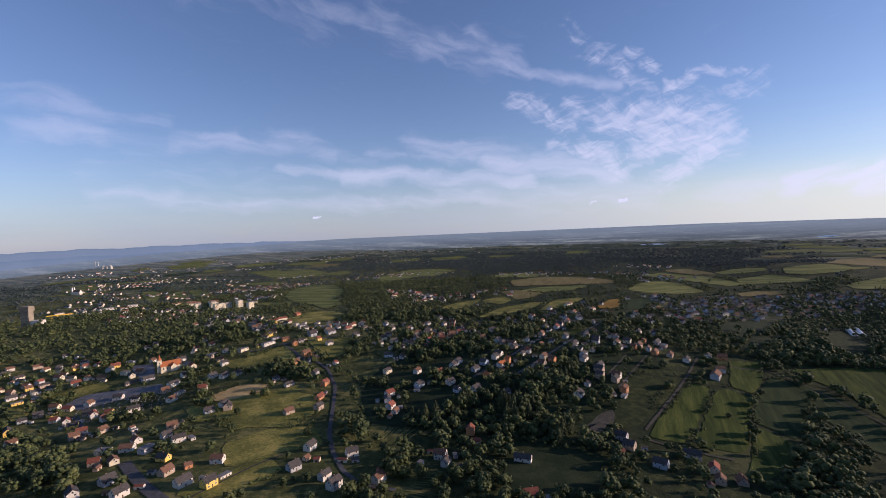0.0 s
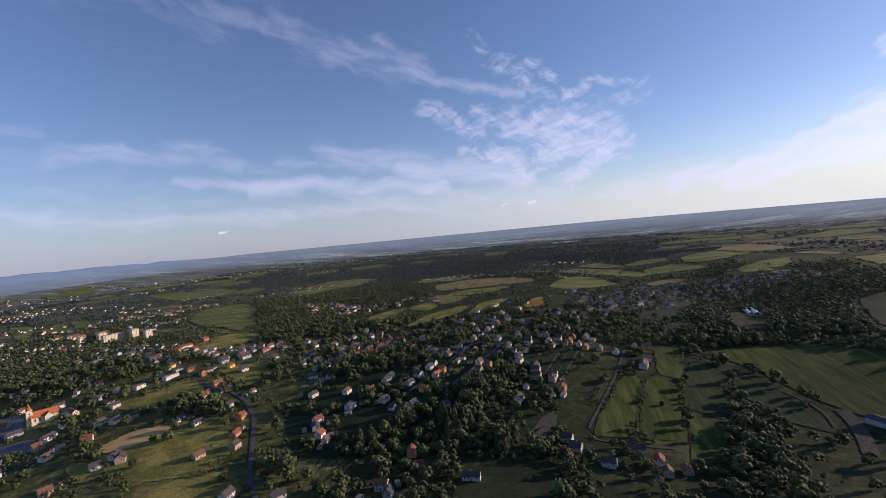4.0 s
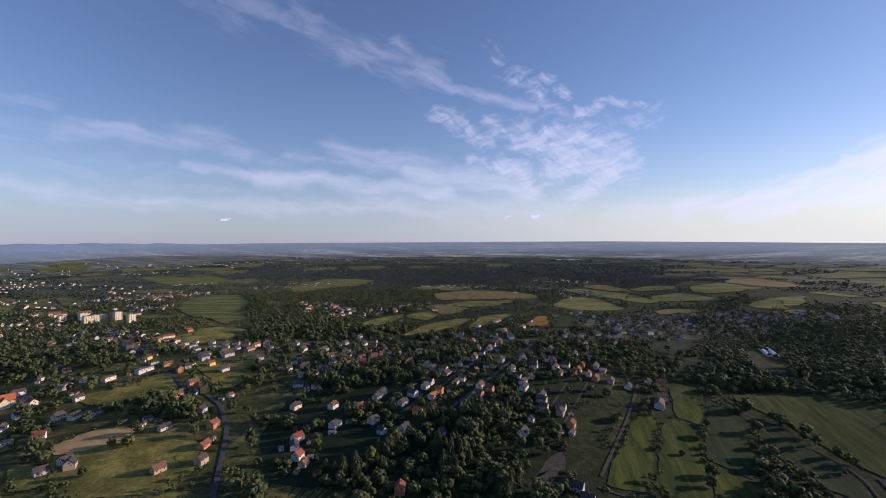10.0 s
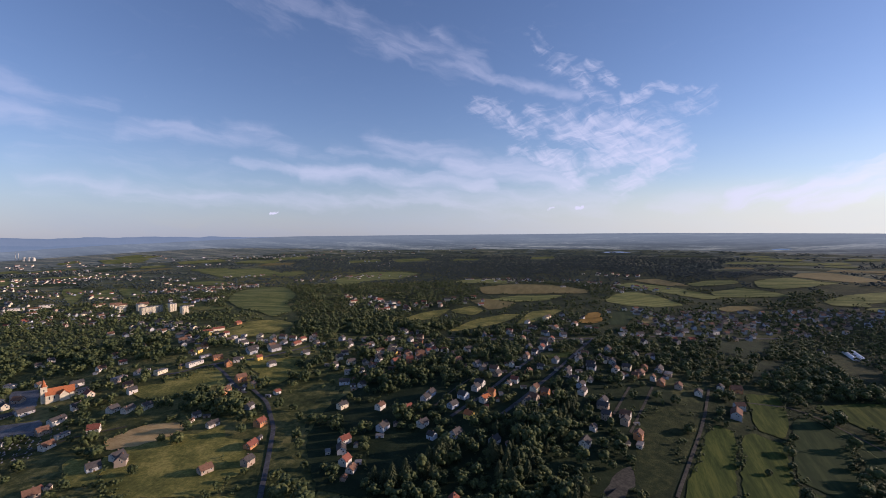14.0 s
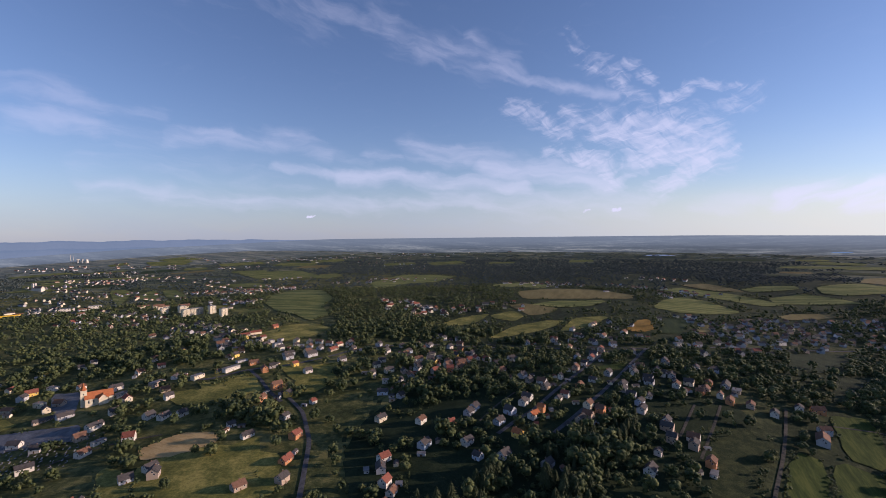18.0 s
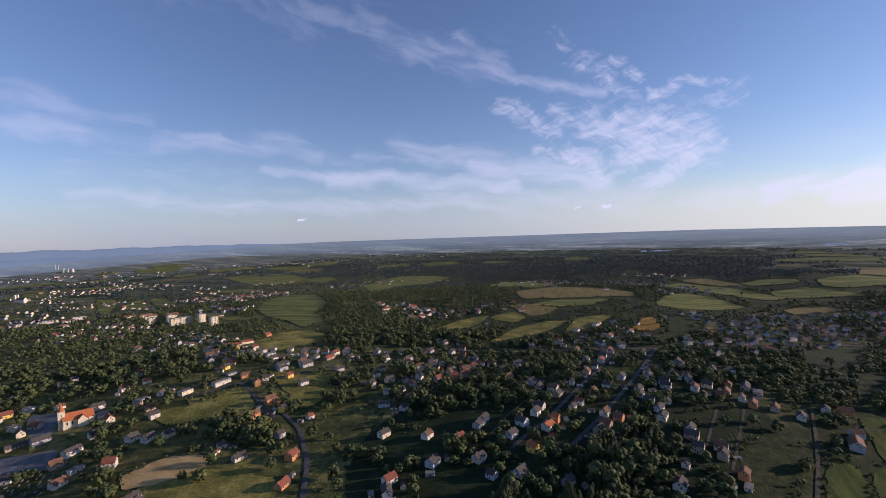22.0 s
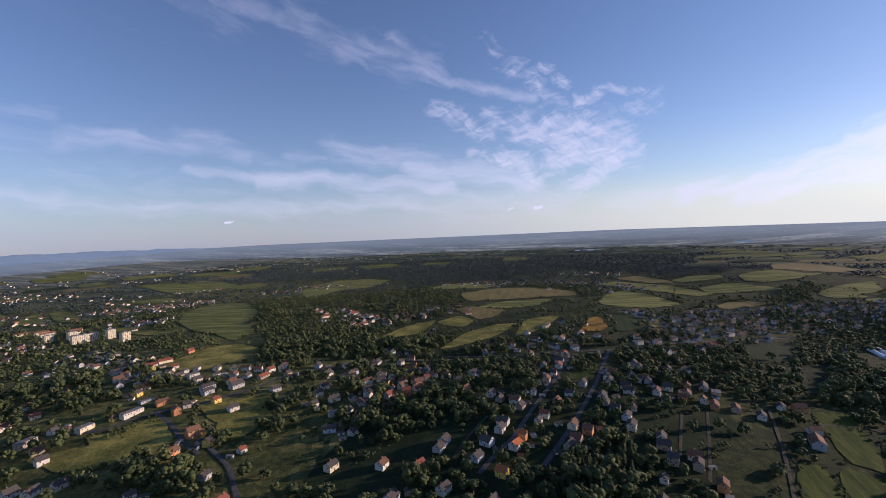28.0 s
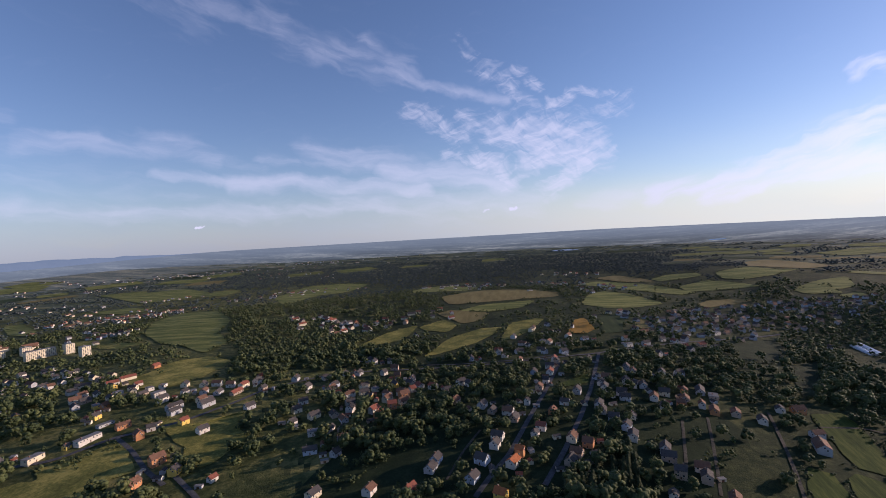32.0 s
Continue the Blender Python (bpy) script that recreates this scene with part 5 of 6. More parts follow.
def shaft_tower(x, y):
    HOUSES.append((x, y, 30))
    ob = thing("shaft_tower", "tall weathered concrete mine shaft tower above trees", "tower", pose(x, y, float(land(x, y)), 0, 0, 25))
    part("tower_body", boxes("tower_body", [(-11, 11, -9, 9, -3, 44), (-13, 13, -11, 11, 44, 57), (-11.5, 11.5, -9.5, 9.5, 57, 58)], M_CONCRETE), ob)
    part("hall", boxes("hall", [(14, 44, -9, 9, -3, 16), (13.5, 44.5, -9.5, 9.5, 16, 16.6)], WALL["W"]), ob, None, "white winding hall")
    for k in range(5):
        for i in range(4):
            part("window", window_mesh(2.2, 2.0), ob, pose(-8 + 5.3 * i, -9, 8 + 8 * k))
    return ob


shaft_tower(-1610, 792)


def gantry(x, y, turn):
    """A yellow travelling crane on two trestles."""
    HOUSES.append((x, y, 20))
    ob = thing("gantry_crane", "yellow steel gantry crane beside the mine halls", "crane", pose(x, y, float(land(x, y)), 0, 0, turn))
    part("girder", boxes("girder", [(-34, 34, -1.6, -1.0, 13, 16), (-34, 34, 1.0, 1.6, 13, 16)] + [(i * 6 - 33, i * 6 - 32.6, -1.2, 1.2, 13.2, 13.8) for i in range(12)], M_STEEL_Y), ob)
    for s in (-20, 20):
        part("trestle", boxes("trestle", [(s - 0.6, s + 0.6, -5, -4, -2, 13), (s - 0.6, s + 0.6, 4, 5, -2, 13), (s - 0.6, s + 0.6, -5, 5, 12, 13)], M_STEEL_Y), ob)
    part("cabin", boxes("cabin", [(-8, -4, -2, 2, 10, 13)], M_STEEL_Y), ob)
    return ob


gantry(-1701, 924, 60)


def polytunnel(x, y, turn, length, r):
    HOUSES.append((x, y, 14))
    v, f, k = [], [], 12
    for e in range(13):
        for i in range(k + 1):
            a = math.pi * i / k
            v.append((r * math.cos(a), (e / 12 - 0.5) * length, r * 0.85 * math.sin(a) - 0.2))
    for e in range(12):
        for i in range(k):
            a = e * (k + 1) + i
            f.append((a, a + 1, a + k + 2, a + k + 1))
    f += [tuple(range(k + 1)), tuple(range(12 * (k + 1), 13 * (k + 1)))]
    ob = thing("polytunnel", "long white plastic film greenhouse tunnel on grass", "greenhouse", pose(x, y, float(land(x, y)), 0, 0, turn), "greenhouses")
    part("cover", mesh_of("cover", v, f, M_FILM, True), ob)
    hoop = [(r * 1.02 * math.cos(math.pi * i / k), r * 0.87 * math.sin(math.pi * i / k) - 0.2) for i in range(k + 1)]
    hv = [(px * s, e, pz * s) for px, pz in hoop for e in (-0.1, 0.1) for s in (1.0, 1.03)]
    hf = [(4 * i + a, 4 * i + b, 4 * i + 4 + b, 4 * i + 4 + a) for i in range(k) for a, b in ((0, 1), (1, 3), (3, 2), (2, 0))]
    me = mesh_of("hoop", hv, hf, M_METAL)
    for e in range(0, 13, 2):
        part("hoop", me, ob, pose(0, (e / 12 - 0.5) * length, 0))
    part("door", boxes("door", [(-1, 1, -length / 2 - 0.1, -length / 2, 0, 2.2)], M_METAL), ob)
    return ob


polytunnel(403, 1156, -10, 72, 5.0)
polytunnel(419, 1165, -10, 72, 5.0)


def long_barn(x, y, turn):
    HOUSES.append((x, y, 26))
    ob = thing("barn", "long grey metal-roofed barn beside a gravel track", "barn", pose(x, y, float(land(x, y)), 0, 0, turn))
    v, f = gable_walls(46, 15, 5, 2.4)
    part("wall", mesh_of("wall", v, f, WALL["G"]), ob)
    v, f = gable_roof(46, 15, 5, 2.4, 0.6, 0.2)
    part("roof", mesh_of("roof", v, f, M_METAL), ob)
    for i in range(7):
        part("window", window_mesh(2.2, 1.2), ob, pose(-19 + 6 * i, -7.5, 3.2))
    part("gate", boxes("gate", [(-23.2, -23, -2.2, 2.2, 0, 4)], M_DOOR), ob)
    return ob


long_barn(311, 581, 115)


def graveyard(poly_x, poly_y, n):
    """Rows of headstones, each a stone on a slab; the outer ones joined."""
    rnd = random.Random(5)
    stone = boxes("headstone", [(-0.45, 0.45, -0.12, 0.12, 0.15, 1.15), (-0.55, 0.55, -0.2, 0.2, 0, 0.15)], M_STONE)
    slab = boxes("slab", [(-0.5, 0.5, -2.2, -0.2, 0, 0.3)], M_STONE)
    first = thing("grave", "polished stone grave with an upright headstone", "grave", pose(0, 0, -60), "graves in the churchyard")
    part("headstone", stone, first)
    part("slab", slab, first)
    k = 0
    for i in range(16):
        for j in range(9):
            x, y = poly_x + (i - 8) * 7.4 - (j - 4.5) * 4.0, poly_y + (j - 4.5) * 7.0 + (i - 8) * 3.6
            m = pose(x + rnd.uniform(-3, 3), y + rnd.uniform(-3, 3), float(land(x, y)) + 0.3, 0, 0, 28 + rnd.uniform(-14, 14)) @ Matrix.Scale(rnd.uniform(0.8, 1.5), 4)
            if k:
                copy_thing(first, m).scale = m.to_scale()
            else:
                first.matrix_world = m
            k += 1


graveyard(-669, 445, 144)


def chimneys(x, y):
    """The far power station: chimneys and cooling towers on the horizon."""
    ob = thing("power_station", "pale distant power station with tall chimneys", "power station", pose(x, y, float(land(x, y)), 0, 0, 30) @ Matrix.Scale(0.42, 4))
    for i, (px, h, r) in enumerate(((-60, 150, 4.5), (-20, 140, 4.5), (55, 70, 26), (125, 66, 26), (190, 66, 26))):
        k, v = 16, []
        levels = 5 if r > 10 else 2
        for e in range(levels):
            s = e / (levels - 1)
            rr = r * (1 - 0.55 * s + 0.35 * s * s) if r > 10 else r * (1 - 0.35 * s)
            v += [(rr * math.cos(2 * math.pi * a / k), rr * math.sin(2 * math.pi * a / k), h * s - 8) for a in range(k)]
        f = [(e * k + a, e * k + (a + 1) % k, (e + 1) * k + (a + 1) % k, (e + 1) * k + a) for e in range(levels - 1) for a in range(k)]
        part("chimney" if r < 10 else "cooling_tower", mesh_of("stack", v, f, WALL["W"], True), ob, pose(px, 0, 0))
    return ob


chimneys(-3760, 2330)


def water_tank(x, y):
    k = 14
    v = [(7 * math.cos(2 * math.pi * a / k), 7 * math.sin(2 * math.pi * a / k), z) for z in (0, 11) for a in range(k)] + [(0, 0, 14)]
    f = [(a, (a + 1) % k, (a + 1) % k + k, a + k) for a in range(k)] + [(a + k, (a + 1) % k + k, 2 * k) for a in range(k)]
    ob = thing("water_tank", "white round storage tank among distant trees", "tank", pose(x, y, float(land(x, y))))
    part("shell", mesh_of("shell", v, f, WALL["W"], True), ob)
    part("ladder", boxes("ladder", [(6.9, 7.2, -0.4, -0.3, 0, 11), (6.9, 7.2, 0.3, 0.4, 0, 11)], M_METAL), ob)


water_tank(-2800, 2086)


def town_hall(x, y):
    ob = thing("town_church", "pale twin-towered church in the distant town", "church", pose(x, y, float(land(x, y)), 0, 0, 20))
    v, f = gable_walls(36, 18, 14, 8)
    part("nave", mesh_of("nave", v, f, WALL["W"]), ob)
    v, f = gable_roof(36, 18, 14, 8)
    part("roof", mesh_of("roof", v, f, ROOF["d"]), ob)
    for s in (-6, 6):
        part("tower", boxes("tower", [(-22, -16, s - 3, s + 3, -2, 34)], WALL["W"]), ob)


town_hall(-2387, 1373)


def factory(x, y, turn, w, d, h):
    HOUSES.append((x, y, max(w, d) * 0.55))
    ob = thing("factory_hall", "long pale flat-roofed factory hall in the town", "factory hall", pose(x, y, float(land(x, y)), 0, 0, turn), "factory halls")
    part("wall", boxes("wall", [(-w / 2, w / 2, -d / 2, d / 2, -2, h)], WALL["W"]), ob)
    part("roof", boxes("roof", [(-w / 2 - 0.4, w / 2 + 0.4, -d / 2 - 0.4, d / 2 + 0.4, h, h + 0.5)] + [(i * 8 - w / 2 + 3, i * 8 - w / 2 + 5, -d / 3, d / 3, h + 0.5, h + 1.4) for i in range(int(w / 8))], ROOF["f"]), ob)
    for i in range(int(w / 9)):
        part("window", window_mesh(4.0, 1.8), ob, pose(i * 9 - w / 2 + 6, -d / 2, h - 2))


factory(-1778, 1120, 65, 50, 20, 9)
factory(-1725, 1179, 65, 36, 16, 10)
factory(-1834, 1064, 65, 30, 18, 8)


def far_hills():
    """Haze-blue painted hills on the horizon: one long ridge of uneven height, with depth."""
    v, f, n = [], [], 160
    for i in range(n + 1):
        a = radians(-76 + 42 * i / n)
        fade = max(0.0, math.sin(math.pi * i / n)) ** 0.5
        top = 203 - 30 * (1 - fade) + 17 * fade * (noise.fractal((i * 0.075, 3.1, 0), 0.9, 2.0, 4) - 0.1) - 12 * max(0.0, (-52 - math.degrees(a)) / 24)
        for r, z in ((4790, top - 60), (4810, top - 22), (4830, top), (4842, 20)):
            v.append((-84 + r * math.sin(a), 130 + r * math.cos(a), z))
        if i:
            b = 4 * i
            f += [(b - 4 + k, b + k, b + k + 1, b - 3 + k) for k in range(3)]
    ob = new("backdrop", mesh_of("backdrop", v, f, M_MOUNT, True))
    tagged(ob, "far mountain ridge on the horizon, painted pale blue with haze", "hills", kind="structure")


far_hills()


def lake(x, y, w, d):
    n = 28
    v = [(x, y, float(land(x, y)) + 3)]
    for i in range(n):
        a = 2 * math.pi * i / n
        r = 1 + 0.25 * noise.noise((i * 0.6, x * 0.01, 0))
        px, py = x + w * r * math.cos(a), y + d * r * math.sin(a)
        v.append((px, py, float(land(px, py)) + 3))
    ob = new("water", mesh_of("water", v, [(0, i + 1, (i + 1) % n + 1) for i in range(n)], M_WATER, True))
    tagged(ob, "bright calm lake reflecting the evening sky", "lake", "lakes", "structure")


lake(150, 3900, 95, 45)
lake(1250, 3950, 60, 25)


# ---------------------------------------------------------------- sheds and garages beside the houses
def sheds(n):
    rnd = random.Random(8)
    spots = [h for h in HOUSES if 5 < h[2] < 11 and math.hypot(h[0] + 84, h[1] - 130) < 1000]
    rnd.shuffle(spots)
    made = 0
    for hx, hy, hr in spots:
        for _ in range(2):
            a = rnd.uniform(0, 2 * math.pi)
            x, y = hx + (hr + 6) * math.cos(a), hy + (hr + 6) * math.sin(a)
            if made >= n or any(math.hypot(x - qx, y - qy) < qr + 3.5 for qx, qy, qr in HOUSES):
                continue
            if any(inside(np.array([x]), np.array([y]), poly)[0] for poly in CLEAR):
                continue
            HOUSES.append((x, y, 4.0))
            made += 1
            wall, roof = rnd.choice("WGBGC"), rnd.choice("ddnfr")
            w, d, h = rnd.uniform(5, 9), rnd.uniform(3.5, 5.5), rnd.uniform(2.3, 3.0)
            kind = {"f": "flat-roofed garage", "d": "shed with a dark roof", "n": "shed with a brown roof", "r": "shed with a red roof"}[roof]
            ob = thing("shed", f"small {WALL_WORD[wall]} {kind} beside a house", "shed", pose(x, y, float(land(x, y)), 0, 0, rnd.choice((20, 110)) + rnd.uniform(-15, 15)), "sheds")
            if roof == "f":
                part("wall", boxes("wall", [(-w / 2, w / 2, -d / 2, d / 2, -1.5, h)], WALL[wall]), ob)
                part("roof", boxes("roof", [(-w / 2 - 0.2, w / 2 + 0.2, -d / 2 - 0.2, d / 2 + 0.2, h, h + 0.2)], ROOF["f"]), ob)
            else:
                v, f = gable_walls(w, d, h, d * 0.3)
                part("wall", mesh_of("wall", v, f, WALL[wall]), ob)
                v, f = gable_roof(w, d, h, d * 0.3, 0.3, 0.15)
                part("roof", mesh_of("roof", v, f, ROOF[roof]), ob)
            part("gate", shared("gate", lambda: boxes("gate", [(-1.2, 1.2, -0.08, 0.02, 0, 2.0)], M_DOOR)), ob, pose(0, -d / 2, 0))


sheds(170)


# ---------------------------------------------------------------- far villages
def village(x, y, rx, ry, n, seed, turn=0.0, dull=False):
    """Houses strewn over an oval of the plan, kept apart, with fewer parts because they stay far off."""
    rnd = random.Random(seed)
    c, s = math.cos(radians(turn)), math.sin(radians(turn))
    tries = 0
    while n > 0 and tries < 4000:
        tries += 1
        u, v = rnd.uniform(-1, 1), rnd.uniform(-1, 1)
        if u * u + v * v > 1:
            continue
        px, py = x + c * u * rx - s * v * ry, y + s * u * rx + c * v * ry
        if any(math.hypot(px - hx, py - hy) < hr + 11 for hx, hy, hr in HOUSES):
            continue
        n -= 1
        far_house(px, py, rnd.choice((20, 110)) + rnd.uniform(-12, 12), rnd.uniform(9, 12), rnd.uniform(7, 9), rnd.uniform(3.5, 6), rnd.choice((2, 2, 2, 4, 4, 3) if dull else (0, 1, 1, 2, 2, 3, 4, 4)), rnd.choice((5, 5, 6) if dull else (5, 5, 5, 6, 6, 7)))


village(364, 1414, 266, 119, 105, 1, 25, True)
village(168, 1232, 126, 84, 22, 2, 25, True)
village(588, 1512, 168, 84, 25, 3, 10, True)
village(-1344, 980, 126, 98, 16, 4)
village(-1470, 1652, 224, 126, 36, 7, -30)
village(-1064, 2184, 224, 84, 18, 8, 10)
village(-1260, 966, 154, 84, 16, 9, 40)
village(-84, 2100, 252, 84, 16, 11)
village(-1750, 3080, 532, 168, 34, 12, -20)
village(-896, 476, 84, 70, 12, 13)
village(126, 1918, 126, 70, 14, 14)
village(-2451, 1522, 150, 60, 16, 40, 60)
village(-2459, 1789, 260, 50, 30, 41, 55)
village(-2066, 1386, 150, 50, 16, 42, 58)
village(-2463, 2547, 160, 50, 14, 43, 45)
village(-2277, 3139, 330, 90, 36, 44, 36)
village(-1701, 1570, 60, 35, 10, 45, 48)
village(-1214, 1298, 70, 40, 10, 46, 44)
village(-1370, 1694, 110, 40, 10, 47, 39)
village(-1693, 2107, 160, 40, 10, 48, 39)
village(-3023, 1972, 220, 60, 18, 49, 58)
village(-1757, 3617, 260, 60, 16, 50, 26, True)
village(-335, 2065, 120, 40, 10, 51, 7)
village(-1224, 1985, 140, 50, 14, 52, 32)


def row(ax, ay, bx, by, n, seed, tone):
    """Houses on both sides of a lane, whole ones where the flight comes near."""
    rnd = random.Random(seed)
    along = math.degrees(math.atan2(by - ay, bx - ax))
    gap = math.hypot(bx - ax, by - ay) / n
    for i in range(n):
        s, off = (i + rnd.uniform(0.2, 0.8)) / n, rnd.choice((-1, 1)) * rnd.uniform(9, 12 + 2.2 * gap)
        x = ax + (bx - ax) * s - math.sin(radians(along)) * off
        y = ay + (by - ay) * s + math.cos(radians(along)) * off
        if any(math.hypot(x - hx, y - hy) < hr + 7 for hx, hy, hr in HOUSES):
            continue
        turn = along + rnd.choice((0, 0, 90)) + rnd.uniform(-9, 9)
        w, d, h = rnd.uniform(10, 15), rnd.uniform(8, 9.5), rnd.uniform(4.2, 6)
        if math.hypot(x + 84, y - 130) < 1000:
            house(x, y, turn, w, d, h, rnd.choice("WWWCCBGY") + rnd.choice("ddnnrf"))
        elif tone == "g":
            far_house(x, y, turn, w * rnd.choice((1.0, 1.2, 2.2)), d, h, rnd.choice((1, 1, 2, 2, 4)), rnd.choice((5, 5, 6)))
        elif tone == "d":
            far_house(x, y, turn, w, d, h, rnd.choice((2, 2, 4, 1)), rnd.choice((5, 5, 6)))
        else:
            far_house(x, y, turn, w * rnd.choice((1.0, 1.0, 1.5)), d, h, rnd.choice((0, 0, 1, 1, 2, 4)), rnd.choice((5, 5, 6, 6, 7)))


row(-1056, 956, -670, 808, 34, 100, 'w')
row(-991, 896, -693, 751, 14, 101, 'w')
row(-792, 850, -625, 738, 12, 102, 'w')
row(-679, 818, -546, 849, 20, 103, 'w')
row(-1418, 1057, -1252, 1069, 14, 104, 'w')
row(-943, 679, -783, 594, 6, 105, 'w')
row(-756, 587, -669, 564, 6, 106, 'w')
row(-2155, 1200, -1672, 1151, 24, 107, 'g')
row(-1999, 1137, -1496, 1005, 14, 108, 'g')
row(-2749, 1649, -2279, 1708, 20, 109, 'w')
row(-2943, 2015, -1710, 1817, 34, 110, 'w')
row(-1613, 1519, -1378, 1749, 22, 111, 'w')
row(-1416, 1352, -1129, 1229, 10, 112, 'w')
row(-2029, 1495, -1566, 1370, 14, 113, 'w')
row(-3717, 1977, -3351, 2112, 16, 114, 'g')
row(-3585, 2253, -2783, 2441, 18, 115, 'g')
row(-2456, 1392, -2200, 1452, 16, 116, 'g')
row(-768, 1428, -523, 1262, 20, 117, 'w')
row(-699, 1347, -502, 1224, 12, 118, 'w')
row(-441, 750, -361, 845, 12, 119, 'w')
row(-400, 699, -346, 730, 7, 120, 'w')
row(-3174, 2703, -2164, 3078, 22, 121, 'g')
row(-536, 2037, -304, 2172, 12, 122, 'w')
row(-54, 2553, 189, 2406, 12, 123, 'w')
row(0, 2162, 76, 1850, 8, 124, 'w')
row(-530, 1338, -437, 1340, 8, 125, 'w')
row(-451, 1396, -345, 1447, 6, 126, 'w')
row(-186, 969, -111, 1239, 16, 127, 'w')
row(-358, 863, -288, 811, 10, 128, 'w')
row(46, 1414, 139, 1219, 20, 129, 'd')
row(197, 1463, 292, 1325, 24, 130, 'd')
row(62, 1219, 120, 1071, 18, 131, 'd')
row(-2196, 3431, -895, 3832, 16, 132, 'g')
row(-1165, 1999, -1038, 2203, 8, 133, 'w')
row(-873, 398, -863, 469, 8, 200, 'w')
row(-767, 386, -649, 441, 12, 201, 'w')
row(-657, 356, -640, 382, 5, 202, 'w')
row(-518, 302, -493, 320, 5, 203, 'w')
row(-446, 299, -355, 322, 11, 204, 'w')
row(-451, 276, -407, 259, 3, 205, 'w')
row(-786, 580, -571, 517, 10, 206, 'w')
row(-512, 383, -467, 369, 3, 207, 'w')
row(-930, 529, -777, 547, 8, 208, 'w')
row(-935, 421, -889, 439, 5, 209, 'w')
row(-756, 346, -665, 348, 6, 210, 'w')

tagged(new("far_houses", mesh_of("far_houses", FAR_V, FAR_F, FAR_MATS, False, FAR_S)), "scattered pale houses of the distant villages", "houses", kind="stuff")

# ---------------------------------------------------------------- trees
M_LEAF = material("broad_leaves", [(0.028, 0.040, 0.017), (0.045, 0.061, 0.024), (0.080, 0.096, 0.034), (0.150, 0.152, 0.055)], 0.07, 0.75, 0.35, 1.6, random=0.16, island=True, second=0.35, spec=0.15)
M_NEEDLE = material("spruce_needles", [(0.024, 0.034, 0.015), (0.044, 0.056, 0.024), (0.080, 0.088, 0.036)], 0.09, 0.8, 0.4, 2.0, random=0.4, island=True, spec=0.15)
# leaves of the far woods: paler and bluer, haze mixed into the colour
M_FAR_LEAF = material("haze_tinted_woodland", [(0.036, 0.051, 0.052), (0.052, 0.068, 0.066), (0.078, 0.094, 0.084)], 0.01, 0.9, random=0.3, island=True, second=0.35, spec=0.15)
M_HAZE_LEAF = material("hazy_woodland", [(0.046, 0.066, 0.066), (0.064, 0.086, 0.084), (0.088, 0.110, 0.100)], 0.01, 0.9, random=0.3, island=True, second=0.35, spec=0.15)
M_BARK = material("bark", [(0.045, 0.035, 0.025), (0.085, 0.068, 0.050)], 2.0, 0.95, 0.05, 8.0)
_p = (1 + 5 ** 0.5) / 2
ICO_V = np.array([(-1, _p, 0), (1, _p, 0), (-1, -_p, 0), (1, -_p, 0), (0, -1, _p), (0, 1, _p), (0, -1, -_p), (0, 1, -_p), (_p, 0, -1), (_p, 0, 1), (-_p, 0, -1), (-_p, 0, 1)]) / 1.902
ICO_F = np.array([(0, 11, 5), (0, 5, 1), (0, 1, 7), (0, 7, 10), (0, 10, 11), (1, 5, 9), (5, 11, 4), (11, 10, 2), (10, 7, 6), (7, 1, 8),
                  (3, 9, 4), (3, 4, 2), (3, 2, 6), (3, 6, 8), (3, 8, 9), (4, 9, 5), (2, 4, 11), (6, 2, 10), (8, 6, 7), (9, 8, 1)])


def crown(seed, lumps, leaves, tall=1.0):
    """Crown of radius 1 on a trunk from 0 up: uneven lumps and loose sprays of leaves."""
    r = np.random.RandomState(seed)
    verts, faces = [], []
    for k in range(lumps):
        a, u = r.uniform(0, 2 * np.pi), r.uniform(-0.75, 1.0)
        s = np.sqrt(max(0.05, 1 - u * u)) * r.uniform(0.35, 0.72)
        c = np.array([s * np.cos(a), s * np.sin(a), tall * (1.05 + 0.62 * u)])
        size = r.uniform(0.24, 0.44) * (1.15 - 0.25 * abs(u))
        v = c + ICO_V * size * r.uniform(0.72, 1.25, (12, 1)) * (1, 1, 0.85)
        faces.append(ICO_F + 12 * k)
        verts.append(v)
    n = 12 * lumps
    for k in range(leaves):
        d = r.normal(size=3)
        d /= np.linalg.norm(d)
        c = np.array([0, 0, tall * 1.08]) + d * (0.92, 0.92, 0.75 * tall) * r.uniform(0.85, 1.12)
        verts.append(c + r.normal(size=(3, 3)) * 0.13)
        faces.append(np.array([[n, n + 1, n + 2]]))
        n += 3
    return np.concatenate(verts), np.concatenate(faces)


def spruce(seed, tiers, arms):
    """A spruce of height 1: tiers of drooping, ragged branches round a leader."""
    r = np.random.RandomState(seed)
    verts, faces, n = [], [], 0
    for k in range(tiers):
        s = k / tiers
        z, rad = 0.10 + 0.82 * s, 0.29 * (1 - s) ** 0.6 + 0.03
        turn = r.uniform(0, 6.28)
        v = [(0, 0, z + 0.17 * (1 - 0.4 * s))]
        for i in range(arms * 2):
            a = turn + np.pi * i / arms
            q = rad * (r.uniform(0.85, 1.2) if i % 2 == 0 else r.uniform(0.4, 0.6))
            v.append((q * np.cos(a), q * np.sin(a), z - (0.035 if i % 2 == 0 else -0.01) + r.uniform(-0.015, 0.015)))
        m = arms * 2
        faces.append(np.array([(n, n + 1 + i, n + 1 + (i + 1) % m) for i in range(m)]))
        verts.append(np.array(v))
        n += m + 1
    return np.concatenate(verts), np.concatenate(faces)


